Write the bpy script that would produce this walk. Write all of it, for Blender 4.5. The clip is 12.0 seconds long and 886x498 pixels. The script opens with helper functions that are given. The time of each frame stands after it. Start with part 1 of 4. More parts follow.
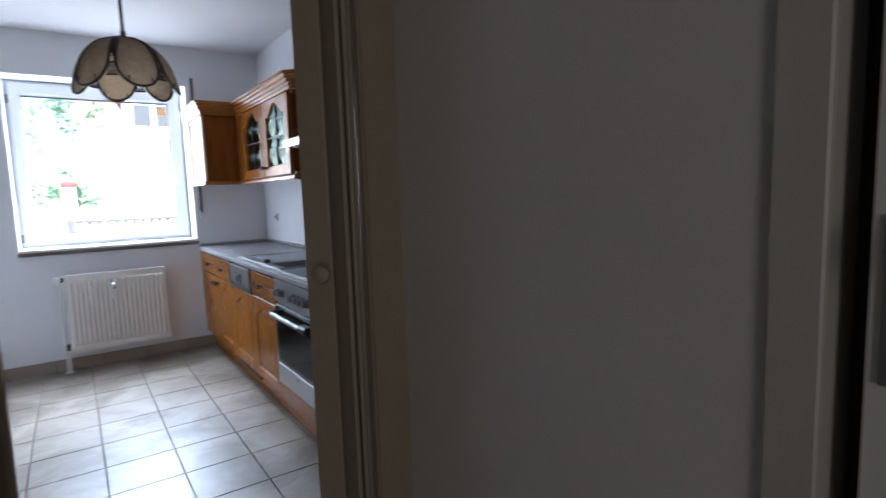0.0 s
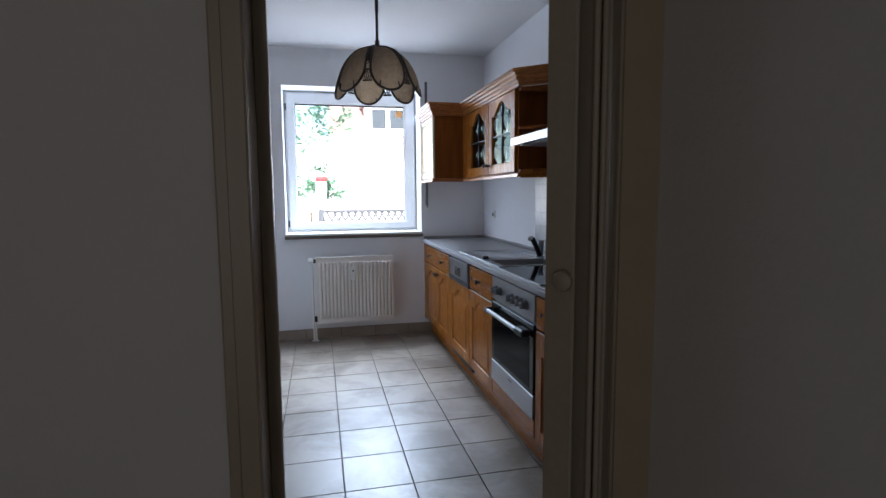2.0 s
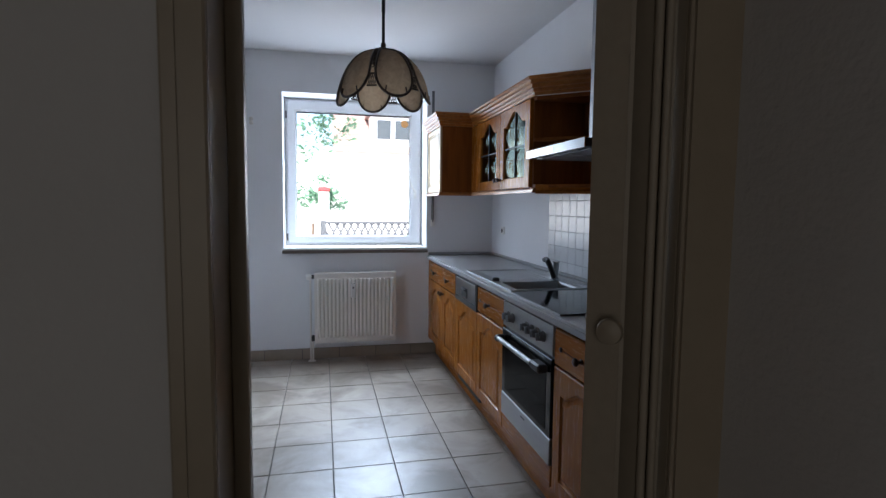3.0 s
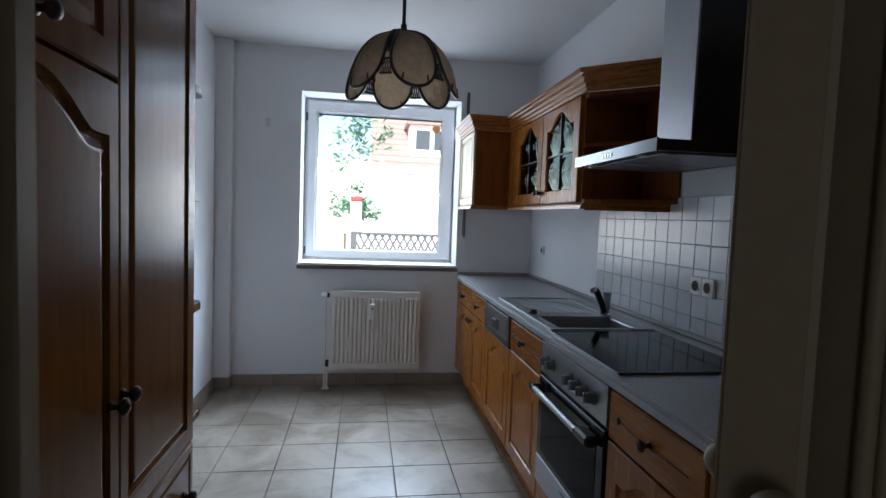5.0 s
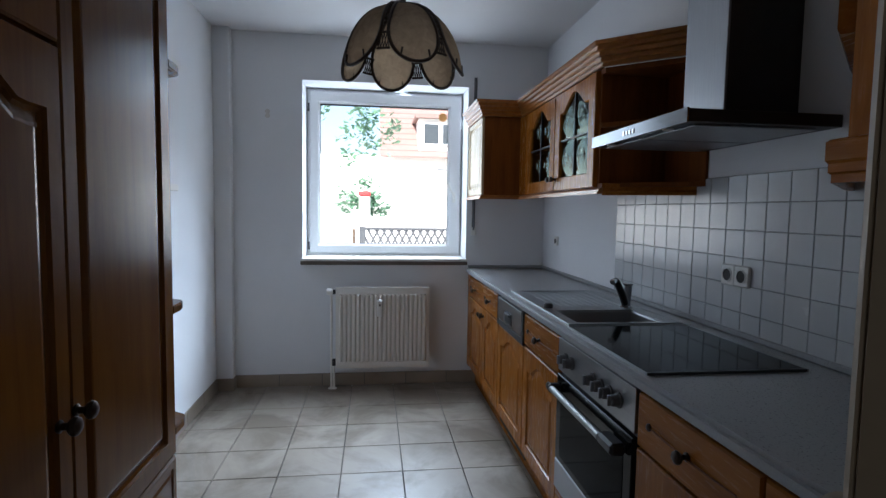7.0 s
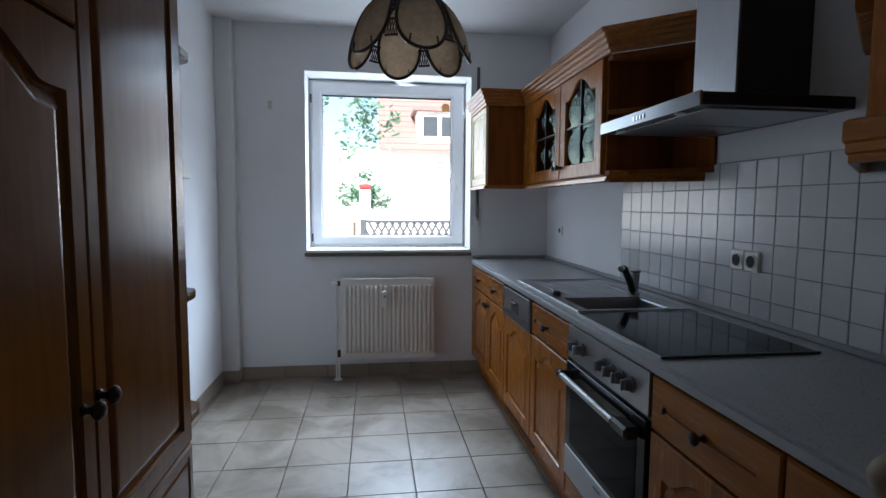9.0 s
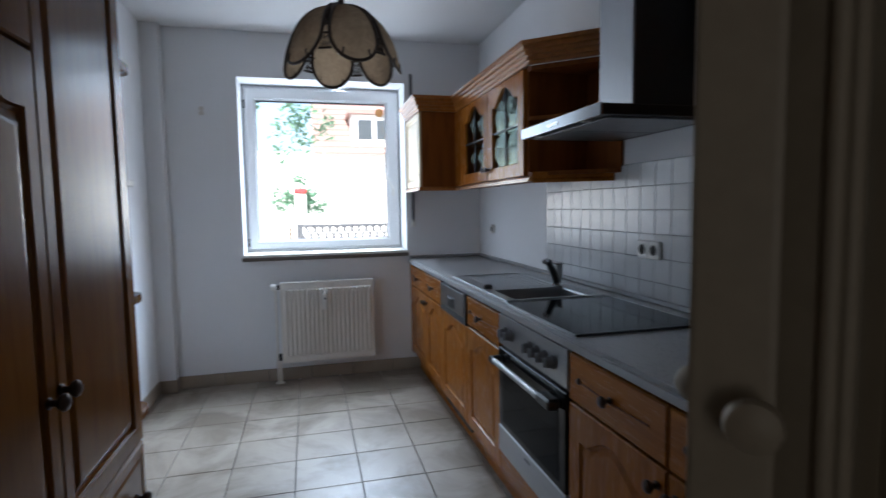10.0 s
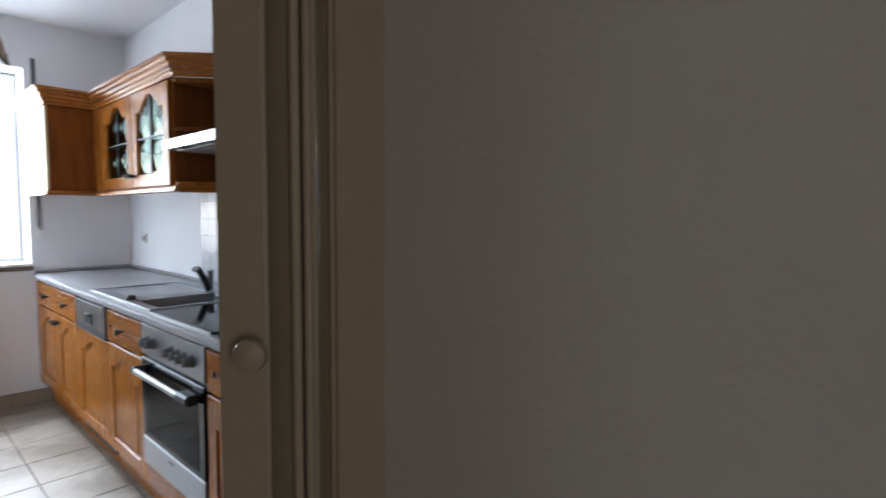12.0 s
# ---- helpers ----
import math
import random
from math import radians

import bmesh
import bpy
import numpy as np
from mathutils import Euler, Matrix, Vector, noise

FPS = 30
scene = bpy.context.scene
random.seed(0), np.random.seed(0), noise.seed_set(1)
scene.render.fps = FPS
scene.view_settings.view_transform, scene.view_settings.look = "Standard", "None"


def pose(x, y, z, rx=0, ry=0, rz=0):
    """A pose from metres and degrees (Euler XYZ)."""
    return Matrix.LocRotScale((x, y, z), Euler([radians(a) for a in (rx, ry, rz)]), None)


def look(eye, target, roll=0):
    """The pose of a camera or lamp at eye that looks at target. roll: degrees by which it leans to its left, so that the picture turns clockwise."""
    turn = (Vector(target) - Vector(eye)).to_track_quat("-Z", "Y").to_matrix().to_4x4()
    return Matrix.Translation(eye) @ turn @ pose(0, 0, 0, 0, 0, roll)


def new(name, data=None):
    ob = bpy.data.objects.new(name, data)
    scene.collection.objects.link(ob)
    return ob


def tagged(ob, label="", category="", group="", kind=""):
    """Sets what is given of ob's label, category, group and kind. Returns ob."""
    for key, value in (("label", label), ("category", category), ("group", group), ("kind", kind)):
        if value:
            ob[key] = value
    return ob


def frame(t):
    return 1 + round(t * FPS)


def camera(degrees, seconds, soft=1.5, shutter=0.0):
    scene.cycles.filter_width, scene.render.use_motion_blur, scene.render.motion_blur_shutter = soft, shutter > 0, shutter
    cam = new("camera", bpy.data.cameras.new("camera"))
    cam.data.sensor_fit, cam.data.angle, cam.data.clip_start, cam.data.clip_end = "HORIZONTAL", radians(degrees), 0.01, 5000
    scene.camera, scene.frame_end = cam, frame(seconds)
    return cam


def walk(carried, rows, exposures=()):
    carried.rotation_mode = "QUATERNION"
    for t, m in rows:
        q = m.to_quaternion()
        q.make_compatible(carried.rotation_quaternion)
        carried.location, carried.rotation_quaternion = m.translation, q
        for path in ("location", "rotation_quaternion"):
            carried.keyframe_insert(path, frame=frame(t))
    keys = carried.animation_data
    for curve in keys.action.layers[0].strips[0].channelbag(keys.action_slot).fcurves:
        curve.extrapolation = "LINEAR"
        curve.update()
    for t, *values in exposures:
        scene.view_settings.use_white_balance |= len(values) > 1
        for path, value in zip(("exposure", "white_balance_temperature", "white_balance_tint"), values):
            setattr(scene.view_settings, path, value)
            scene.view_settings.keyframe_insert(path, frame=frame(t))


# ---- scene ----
cam = camera(79.9, 12.0, 1.4, 0.5)
PATH = [
    (0, (0.807, 0.719, 1.254), (1.947, 2.348, 1.036), -1.9),
    (0.5, (0.8, 0.698, 1.27), (1.756, 2.44, 1.046), -0.8),
    (1, (0.791, 0.705, 1.253), (1.589, 2.527, 1.05), -1.6),
    (1.5, (0.757, 0.75, 1.272), (1.315, 2.659, 1.067), -0.5),
    (2, (0.767, 0.847, 1.259), (1.218, 2.784, 1.052), -0.4),
    (2.5, (0.774, 0.989, 1.27), (1.198, 2.934, 1.076), 0.5),
    (3, (0.797, 1.088, 1.282), (1.239, 3.031, 1.118), 0.6),
    (5, (0.947, 1.543, 1.3), (1.249, 3.516, 1.177), 2.1),
    (5.5, (0.963, 1.589, 1.295), (1.27, 3.561, 1.167), 2.0),
    (6, (0.977, 1.634, 1.285), (1.285, 3.605, 1.148), 1.6),
    (6.5, (0.983, 1.675, 1.279), (1.264, 3.65, 1.137), 1.5),
    (7, (0.987, 1.697, 1.275), (1.247, 3.675, 1.132), 0.9),
    (9, (0.95, 1.702, 1.255), (1.214, 3.677, 1.087), 0.4),
    (9.5, (0.938, 1.648, 1.256), (1.186, 3.626, 1.097), -0.1),
    (10, (0.935, 1.562, 1.25), (1.426, 3.495, 1.09), -0.9),
    (10.5, (0.923, 1.481, 1.255), (1.623, 3.348, 1.092), -0.1),
    (11, (0.929, 1.409, 1.252), (1.894, 3.155, 1.101), -0.4),
    (11.5, (0.949, 1.317, 1.247), (2.207, 2.865, 1.112), 0.3),
    (12, (0.943, 1.247, 1.256), (2.415, 2.595, 1.125), 0.3),
]
EXPOSURES = [(0.0, 2.40, 6000, 12), (1.0, 2.15, 6000, 12), (2.5, 1.87, 6050, 11), (5.0, 1.43, 6100, 8), (7.0, 1.40, 6100, 8), (9.0, 1.38, 6100, 8), (10.5, 1.75, 6100, 9), (11.5, 2.40, 6300, 10), (12.0, 3.02, 6450, 10)]
walk(cam, [(t, look(eye, target, roll)) for t, eye, target, roll in PATH], EXPOSURES)

# ---------- world, sun, large lights ----------
world = bpy.data.worlds.new("sky")
scene.world = world
world.use_nodes = True
wn = world.node_tree
sky = wn.nodes.new("ShaderNodeTexSky")
sky.sky_type = 'NISHITA'
sky.sun_disc = False
sky.sun_elevation = radians(48)
sky.sun_rotation = radians(205)
sky.dust_density = 3.0
wn.links.new(sky.outputs[0], wn.nodes["Background"].inputs[0])
wn.nodes["Background"].inputs[1].default_value = 0.15

sun_data = bpy.data.lights.new("sun", 'SUN')
sun_data.energy, sun_data.angle, sun_data.color = 4.8, radians(3), (1.0, 0.95, 0.88)
sun = new("sun", sun_data)
sun.matrix_world = look((-6, -14, 17), (0, 0, 0))


def area_light(name, m, w, h, energy, color, spread=180):
    d = bpy.data.lights.new(name, 'AREA')
    d.shape, d.size, d.size_y, d.energy, d.color = 'RECTANGLE', w, h, energy, color
    d.spread = radians(spread)
    ob = new(name, d)
    ob.matrix_world = m
    return ob


# skylight entering through the kitchen window
area_light("window_skylight", look((1.29, 6.00, 1.96), (0.57, 4.76, 0.26)), 0.95, 1.05, 13.5, (0.70, 0.83, 1.0), 84)
# the same sky and the bright yard, spreading from the glass over reveals and side walls
area_light("window_daylight", look((1.0745, 5.748, 1.5475), (1.0745, 4.0, 1.5475)), 1.168, 1.236, 3.2, (0.78, 0.88, 1.0), 180)
# added fill lamp that brightens the hall from an unseen opening at its end
area_light("hall_end_daylight", look((-0.05, -2.05, 1.25), (1.45, 0.6, 1.2)), 1.2, 1.9, 1.52, (1.0, 0.945, 0.89), 120)

# ---------- materials ----------


def material(name):
    m = bpy.data.materials.new(name)
    m.use_nodes = True
    nt = m.node_tree
    return m, nt, nt.nodes["Principled BSDF"]


def coords(nt, scale=(1, 1, 1), rot=(0, 0, 0)):
    tc = nt.nodes.new("ShaderNodeTexCoord")
    mp = nt.nodes.new("ShaderNodeMapping")
    mp.inputs["Scale"].default_value = scale
    mp.inputs["Rotation"].default_value = rot
    nt.links.new(tc.outputs["Object"], mp.inputs["Vector"])
    return mp.outputs["Vector"]


def noise_node(nt, vec, scale, detail=4, rough=0.55, dist=0.0):
    n = nt.nodes.new("ShaderNodeTexNoise")
    n.inputs["Scale"].default_value = scale
    n.inputs["Detail"].default_value = detail
    n.inputs["Roughness"].default_value = rough
    n.inputs["Distortion"].default_value = dist
    nt.links.new(vec, n.inputs["Vector"])
    return n.outputs["Fac"]


def ramp(nt, fac, stops):
    r = nt.nodes.new("ShaderNodeValToRGB")
    el = r.color_ramp.elements
    while len(el) < len(stops):
        el.new(0.5)
    for e, (p, c) in zip(el, stops):
        e.position, e.color = p, (*c, 1)
    nt.links.new(fac, r.inputs["Fac"])
    return r.outputs["Color"]


def mixc(nt, a, b, fac, mode='MIX'):
    m = nt.nodes.new("ShaderNodeMix")
    m.data_type, m.blend_type = 'RGBA', mode
    for sock, v in ((m.inputs[6], a), (m.inputs[7], b)):
        if isinstance(v, tuple):
            sock.default_value = (*v, 1)
        else:
            nt.links.new(v, sock)
    if isinstance(fac, float):
        m.inputs[0].default_value = fac
    else:
        nt.links.new(fac, m.inputs[0])
    return m.outputs[2]


def bump(nt, bsdf, height, strength, distance=0.002):
    b = nt.nodes.new("ShaderNodeBump")
    b.inputs["Strength"].default_value = strength
    b.inputs["Distance"].default_value = distance
    nt.links.new(height, b.inputs["Height"])
    nt.links.new(b.outputs["Normal"], bsdf.inputs["Normal"])


def span(nt, fac, lo, hi):
    m = nt.nodes.new("ShaderNodeMapRange")
    m.inputs["To Min"].default_value, m.inputs["To Max"].default_value = lo, hi
    nt.links.new(fac, m.inputs["Value"])
    return m.outputs["Result"]


def plaster(name, base, rough=0.9, grain=220, strength=0.35):
    m, nt, b = material(name)
    v = coords(nt)
    big = noise_node(nt, v, 1.3, 5)
    fine = noise_node(nt, v, grain, 3)
    mid = noise_node(nt, v, 38, 4)
    c = ramp(nt, big, [(0.3, tuple(k * 0.93 for k in base)), (0.7, base)])
    c = mixc(nt, c, tuple(k * 0.9 for k in base), span(nt, mid, 0.0, 0.35))
    nt.links.new(c, b.inputs["Base Color"])
    b.inputs["Roughness"].default_value = rough
    h = nt.nodes.new("ShaderNodeMath")
    h.operation = 'ADD'
    nt.links.new(fine, h.inputs[0])
    nt.links.new(mid, h.inputs[1])
    bump(nt, b, h.outputs[0], strength, 0.0015)
    return m


def wood(name, dark, mid, light, axis='z', rough=0.24, coat=0.0, spec=0.16, relief=0.16):
    """Varnished wood whose grain runs along the axis."""
    m, nt, b = material(name)
    long, cross = 1.2, 14.0
    sc = {'z': (cross, cross, long), 'y': (cross, long, cross), 'x': (long, cross, cross)}[axis]
    v = coords(nt, sc)
    oi = nt.nodes.new("ShaderNodeObjectInfo")
    off = nt.nodes.new("ShaderNodeVectorMath")
    off.operation = 'ADD'
    nt.links.new(v, off.inputs[0])
    mul = nt.nodes.new("ShaderNodeMath")
    mul.operation = 'MULTIPLY'
    mul.inputs[1].default_value = 37.0
    nt.links.new(oi.outputs["Random"], mul.inputs[0])
    nt.links.new(mul.outputs[0], off.inputs[1])
    v = off.outputs[0]
    g1 = noise_node(nt, v, 1.6, 6, 0.6, 0.8)
    g2 = noise_node(nt, v, 9.0, 5, 0.65, 0.3)
    c1 = ramp(nt, g1, [(0.28, dark), (0.5, mid), (0.75, light)])
    c2 = ramp(nt, g2, [(0.35, tuple(k * 0.72 for k in mid)), (0.65, light)])
    c = mixc(nt, c1, c2, 0.22)
    hue = mixc(nt, c, (dark[0] * 0.8, dark[1] * 0.7, dark[2] * 0.6), span(nt, oi.outputs["Random"], 0.0, 0.22))
    nt.links.new(hue, b.inputs["Base Color"])
    nt.links.new(span(nt, g2, rough - 0.06, rough + 0.1), b.inputs["Roughness"])
    b.inputs["Coat Weight"].default_value = coat
    b.inputs["Specular IOR Level"].default_value = spec
    b.inputs["Coat Roughness"].default_value = 0.24
    bump(nt, b, g2, relief, 0.0012)
    return m


def plain(name, base, rough=0.5, metal=0.0, spread=0.06, scale=30, coat=0.0, relief=0.05, spec=0.5):
    m, nt, b = material(name)
    v = coords(nt)
    n = noise_node(nt, v, scale, 5)
    n2 = noise_node(nt, v, scale * 0.12, 3)
    c = ramp(nt, n, [(0.3, tuple(k * (1 - spread) for k in base)), (0.7, tuple(min(1, k * (1 + spread)) for k in base))])
    c = mixc(nt, c, tuple(k * (1 - 1.5 * spread) for k in base), span(nt, n2, 0.0, 0.5))
    nt.links.new(c, b.inputs["Base Color"])
    nt.links.new(span(nt, n, max(0.02, rough - 0.06), rough + 0.08), b.inputs["Roughness"])
    b.inputs["Metallic"].default_value = metal
    b.inputs["Coat Weight"].default_value = coat
    b.inputs["Specular IOR Level"].default_value = spec
    if relief:
        bump(nt, b, n, relief, 0.001)
    return m


def brushed(name, base, rough=0.32, axis='y'):
    m, nt, b = material(name)
    sc = {'z': (90, 90, 1.5), 'y': (90, 1.5, 90), 'x': (1.5, 90, 90)}[axis]
    n = noise_node(nt, coords(nt, sc), 6, 4)
    n2 = noise_node(nt, coords(nt), 7, 4)
    c = ramp(nt, n, [(0.3, tuple(k * 0.86 for k in base)), (0.7, base)])
    nt.links.new(c, b.inputs["Base Color"])
    nt.links.new(span(nt, n2, rough - 0.06, rough + 0.1), b.inputs["Roughness"])
    b.inputs["Metallic"].default_value = 1.0
    bump(nt, b, n, 0.08, 0.0005)
    return m


def tile_glaze(name, a, bcol, cloud, rough, coat=0.0, grime=(0.4, 0.37, 0.33), soil=None):
    m, nt, b = material(name)
    oi = nt.nodes.new("ShaderNodeObjectInfo")
    mul = nt.nodes.new("ShaderNodeMath")
    mul.operation = 'MULTIPLY'
    mul.inputs[1].default_value = 53.0
    nt.links.new(oi.outputs["Random"], mul.inputs[0])
    add = nt.nodes.new("ShaderNodeVectorMath")
    add.operation = 'ADD'
    nt.links.new(coords(nt), add.inputs[0])
    nt.links.new(mul.outputs[0], add.inputs[1])
    v = add.outputs[0]
    n1 = noise_node(nt, v, cloud, 4, 0.5, 0.3)
    n2 = noise_node(nt, v, cloud * 9, 4)
    c = ramp(nt, n1, [(0.25, a), (0.74, bcol)])
    c = mixc(nt, c, grime, span(nt, n2, 0.0, 0.16))
    c = mixc(nt, c, a, span(nt, oi.outputs["Random"], 0.0, 0.18))
    if soil:
        pos = nt.nodes.new("ShaderNodeNewGeometry").outputs["Position"]
        big = noise_node(nt, pos, 2.4, 6, 0.62, 0.6)
        c = mixc(nt, c, soil, ramp(nt, big, [(0.43, (0.0, 0.0, 0.0)), (0.60, (0.9, 0.9, 0.9))]))
    nt.links.new(c, b.inputs["Base Color"])
    nt.links.new(span(nt, n1, rough - 0.05, rough + 0.1), b.inputs["Roughness"])
    b.inputs["Coat Weight"].default_value = coat
    bump(nt, b, n2, 0.06, 0.0008)
    return m


def glass_sheet(name, tint=(1, 1, 1), ior=1.45, rough=0.0, gloss=(1, 1, 1)):
    """A pane: lets light straight through and mirrors by its Fresnel gloss."""
    m, nt, b = material(name)
    nt.nodes.remove(b)
    tr = nt.nodes.new("ShaderNodeBsdfTransparent")
    tr.inputs["Color"].default_value = (*tint, 1)
    gl = nt.nodes.new("ShaderNodeBsdfGlossy")
    gl.inputs["Roughness"].default_value = rough
    gl.inputs["Color"].default_value = (*gloss, 1)
    fr = nt.nodes.new("ShaderNodeFresnel")
    fr.inputs["IOR"].default_value = ior
    mx = nt.nodes.new("ShaderNodeMixShader")
    nt.links.new(fr.outputs[0], mx.inputs[0])
    nt.links.new(tr.outputs[0], mx.inputs[1])
    nt.links.new(gl.outputs[0], mx.inputs[2])
    nt.links.new(mx.outputs[0], nt.nodes["Material Output"].inputs["Surface"])
    return m


def petal_glass(name, base):
    m, nt, b = material(name)
    nt.nodes.remove(b)
    v = coords(nt)
    n = noise_node(nt, v, 26, 5, 0.6, 1.2)
    n2 = noise_node(nt, v, 5, 4, 0.6)
    c = ramp(nt, n, [(0.35, tuple(k * 0.72 for k in base)), (0.62, base)])
    c = mixc(nt, c, tuple(k * 0.7 for k in base), span(nt, n2, 0.0, 0.5))
    df = nt.nodes.new("ShaderNodeBsdfDiffuse")
    tl = nt.nodes.new("ShaderNodeBsdfTranslucent")
    gl = nt.nodes.new("ShaderNodeBsdfGlossy")
    gl.inputs["Roughness"].default_value = 0.25
    nt.links.new(c, tl.inputs["Color"])
    nt.links.new(mixc(nt, c, (0.08, 0.055, 0.035), 0.9), df.inputs["Color"])
    m1, m2 = nt.nodes.new("ShaderNodeMixShader"), nt.nodes.new("ShaderNodeMixShader")
    m1.inputs[0].default_value, m2.inputs[0].default_value = 0.72, 0.03
    nt.links.new(df.outputs[0], m1.inputs[1])
    nt.links.new(tl.outputs[0], m1.inputs[2])
    nt.links.new(m1.outputs[0], m2.inputs[1])
    nt.links.new(gl.outputs[0], m2.inputs[2])
    nt.links.new(m2.outputs[0], nt.nodes["Material Output"].inputs["Surface"])
    return m


WALL = plaster("white_wall_paint", (0.82, 0.83, 0.85))
HALL = plaster("hall_woodchip_paint", (0.66, 0.63, 0.59), grain=85, strength=1.0)
CEIL = plaster("ceiling_paint", (0.80, 0.80, 0.81), grain=160, strength=0.2)
OAK = wood("honey_oak", (0.205, 0.063, 0.0080), (0.350, 0.120, 0.0160), (0.455, 0.172, 0.029))
OAK_H = wood("honey_oak_lengthwise", (0.205, 0.063, 0.0080), (0.350, 0.120, 0.0160), (0.455, 0.172, 0.029), 'y')
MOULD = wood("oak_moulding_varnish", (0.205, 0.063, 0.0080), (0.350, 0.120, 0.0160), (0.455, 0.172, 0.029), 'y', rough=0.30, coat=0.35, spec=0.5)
# oak veneer with the shade of shelf and cabinet insides put into its colour
OAK_SHADED = wood("shade_darkened_veneer", (0.12, 0.033, 0.0055), (0.20, 0.058, 0.009), (0.26, 0.082, 0.014), rough=0.5)
OAK_D = wood("dark_varnished_oak", (0.148, 0.053, 0.008), (0.198, 0.074, 0.012), (0.242, 0.095, 0.017), rough=0.21, coat=0.0, spec=0.15, relief=0.04)
OAK_DH = wood("dark_varnished_oak_lengthwise", (0.148, 0.053, 0.008), (0.198, 0.074, 0.012), (0.242, 0.095, 0.017), 'y', rough=0.21, coat=0.0, spec=0.15, relief=0.04)
TOP = plain("grey_laminate", (0.33, 0.332, 0.340), 0.28, spread=0.05, scale=190)
PALE = wood("pale_oak", (0.55, 0.42, 0.25), (0.66, 0.53, 0.34), (0.72, 0.60, 0.41))
FRAME = plain("beige_frame_lacquer", (0.37, 0.30, 0.21), 0.42, spread=0.05, scale=14)
FRAME_G = plain("greyish_frame_lacquer", (0.50, 0.46, 0.40), 0.42, spread=0.05, scale=14)
# worktop grey lightened: the light caught by the rounded edge, as colour
EDGE = plain("grey_laminate_lit_edge", (0.36, 0.365, 0.38), 0.32, spread=0.08, scale=190)
FOLD = plain("beige_folding_door_vinyl", (0.38, 0.315, 0.23), 0.5, spread=0.06, scale=40)
PVC = plain("white_pvc", (0.80, 0.81, 0.82), 0.30, spread=0.02, scale=12, relief=0.02)
RAD = plain("radiator_enamel", (0.80, 0.765, 0.715), 0.35, spread=0.03, scale=9, relief=0.02)
WHITE = plain("white_plastic", (0.80, 0.79, 0.76), 0.38, spread=0.03, scale=25)
SILL = plain("dark_sill_edge", (0.16, 0.13, 0.11), 0.4, spread=0.2, scale=40)
SILL_T = plain("pale_sill_stone", (0.78, 0.77, 0.74), 0.3, spread=0.08, scale=25)
STEEL = brushed("brushed_steel", (0.36, 0.368, 0.378), 0.32, 'y')
FASCIA = brushed("polished_steel_strip", (0.32, 0.33, 0.345), 0.16, 'y')
STEEL_V = brushed("brushed_steel_upright", (0.36, 0.38, 0.41), 0.40, 'z')
SINK = brushed("sink_steel", (0.33, 0.34, 0.35), 0.36, 'y')
CHROME = plain("chrome", (0.75, 0.76, 0.78), 0.14, 1.0, 0.03)
ALU = brushed("aluminium_handle", (0.40, 0.40, 0.39), 0.46, 'y')
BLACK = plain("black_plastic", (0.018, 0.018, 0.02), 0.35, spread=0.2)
DARKGLASS = plain("black_ceramic_glass", (0.006, 0.007, 0.008), 0.05, spread=0.1, relief=0.0, spec=0.03)
OVENGLASS = plain("oven_black_glass", (0.012, 0.012, 0.013), 0.07, spread=0.1, relief=0.0, spec=0.18)
IRON = plain("dark_bronze", (0.055, 0.035, 0.025), 0.35, 0.7, 0.2)
LEAD = plain("lead_came", (0.05, 0.045, 0.045), 0.4, 0.8, 0.2)
BROWN = plain("brown_lamp_metal", (0.045, 0.026, 0.016), 0.45, 0.2, 0.2)
STRAP = plain("grey_webbing", (0.14, 0.14, 0.15), 0.8, spread=0.2, scale=200)
GROUT = plain("grey_grout", (0.12, 0.115, 0.11), 0.9, spread=0.15, scale=60)
WGROUT = plain("wall_tile_grout", (0.30, 0.305, 0.315), 0.85, spread=0.12, scale=70)
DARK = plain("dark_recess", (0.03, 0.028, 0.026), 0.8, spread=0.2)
FLOORTILE = tile_glaze("beige_floor_tile", (0.275, 0.228, 0.184), (0.375, 0.325, 0.275), 3.2, 0.34, 0.0, (0.20, 0.18, 0.15), (0.155, 0.125, 0.095))
WALLTILE = tile_glaze("white_wall_tile", (0.48, 0.495, 0.51), (0.56, 0.57, 0.58), 3.0, 0.22, 0.0, (0.6, 0.61, 0.62))
SKIRT = tile_glaze("brown_tile_skirting", (0.27, 0.22, 0.17), (0.36, 0.30, 0.24), 5.0, 0.35, 0.1, (0.22, 0.18, 0.14))
PETAL = petal_glass("cream_petal_glass", (0.45, 0.33, 0.22))
PANE = glass_sheet("window_glass")
LEADGLASS = glass_sheet("bulged_lead_glass", (0.42, 0.45, 0.46), 1.55, 0.02, (0.46, 0.57, 0.51))
DOORWHITE = plain("glossy_white_door", (0.78, 0.76, 0.72), 0.22, spread=0.03, scale=8, coat=0.4)
ORANGE = plain("orange_sticker", (0.92, 0.46, 0.16), 0.5)
PAVE = plain("pale_paving", (0.62, 0.60, 0.57), 0.85, spread=0.15, scale=6)
RENDER_W = plain("pale_house_render", (0.78, 0.77, 0.74), 0.85, spread=0.06, scale=8)
ROOF = plain("red_roof_tile", (0.27, 0.175, 0.155), 0.75, spread=0.2, scale=18)
LEAF = plain("green_leaf", (0.13, 0.26, 0.16), 0.5, spread=0.35, scale=4)
BARK = plain("brown_bark", (0.12, 0.085, 0.06), 0.9, spread=0.3, scale=25)
FENCEW = plain("grey_fence_timber", (0.075, 0.082, 0.092), 0.7, spread=0.2, scale=20)
RED = plain("red_plastic", (0.55, 0.05, 0.05), 0.5)
CARGLASS = plain("dark_window_glass", (0.05, 0.06, 0.07), 0.1, spread=0.1)

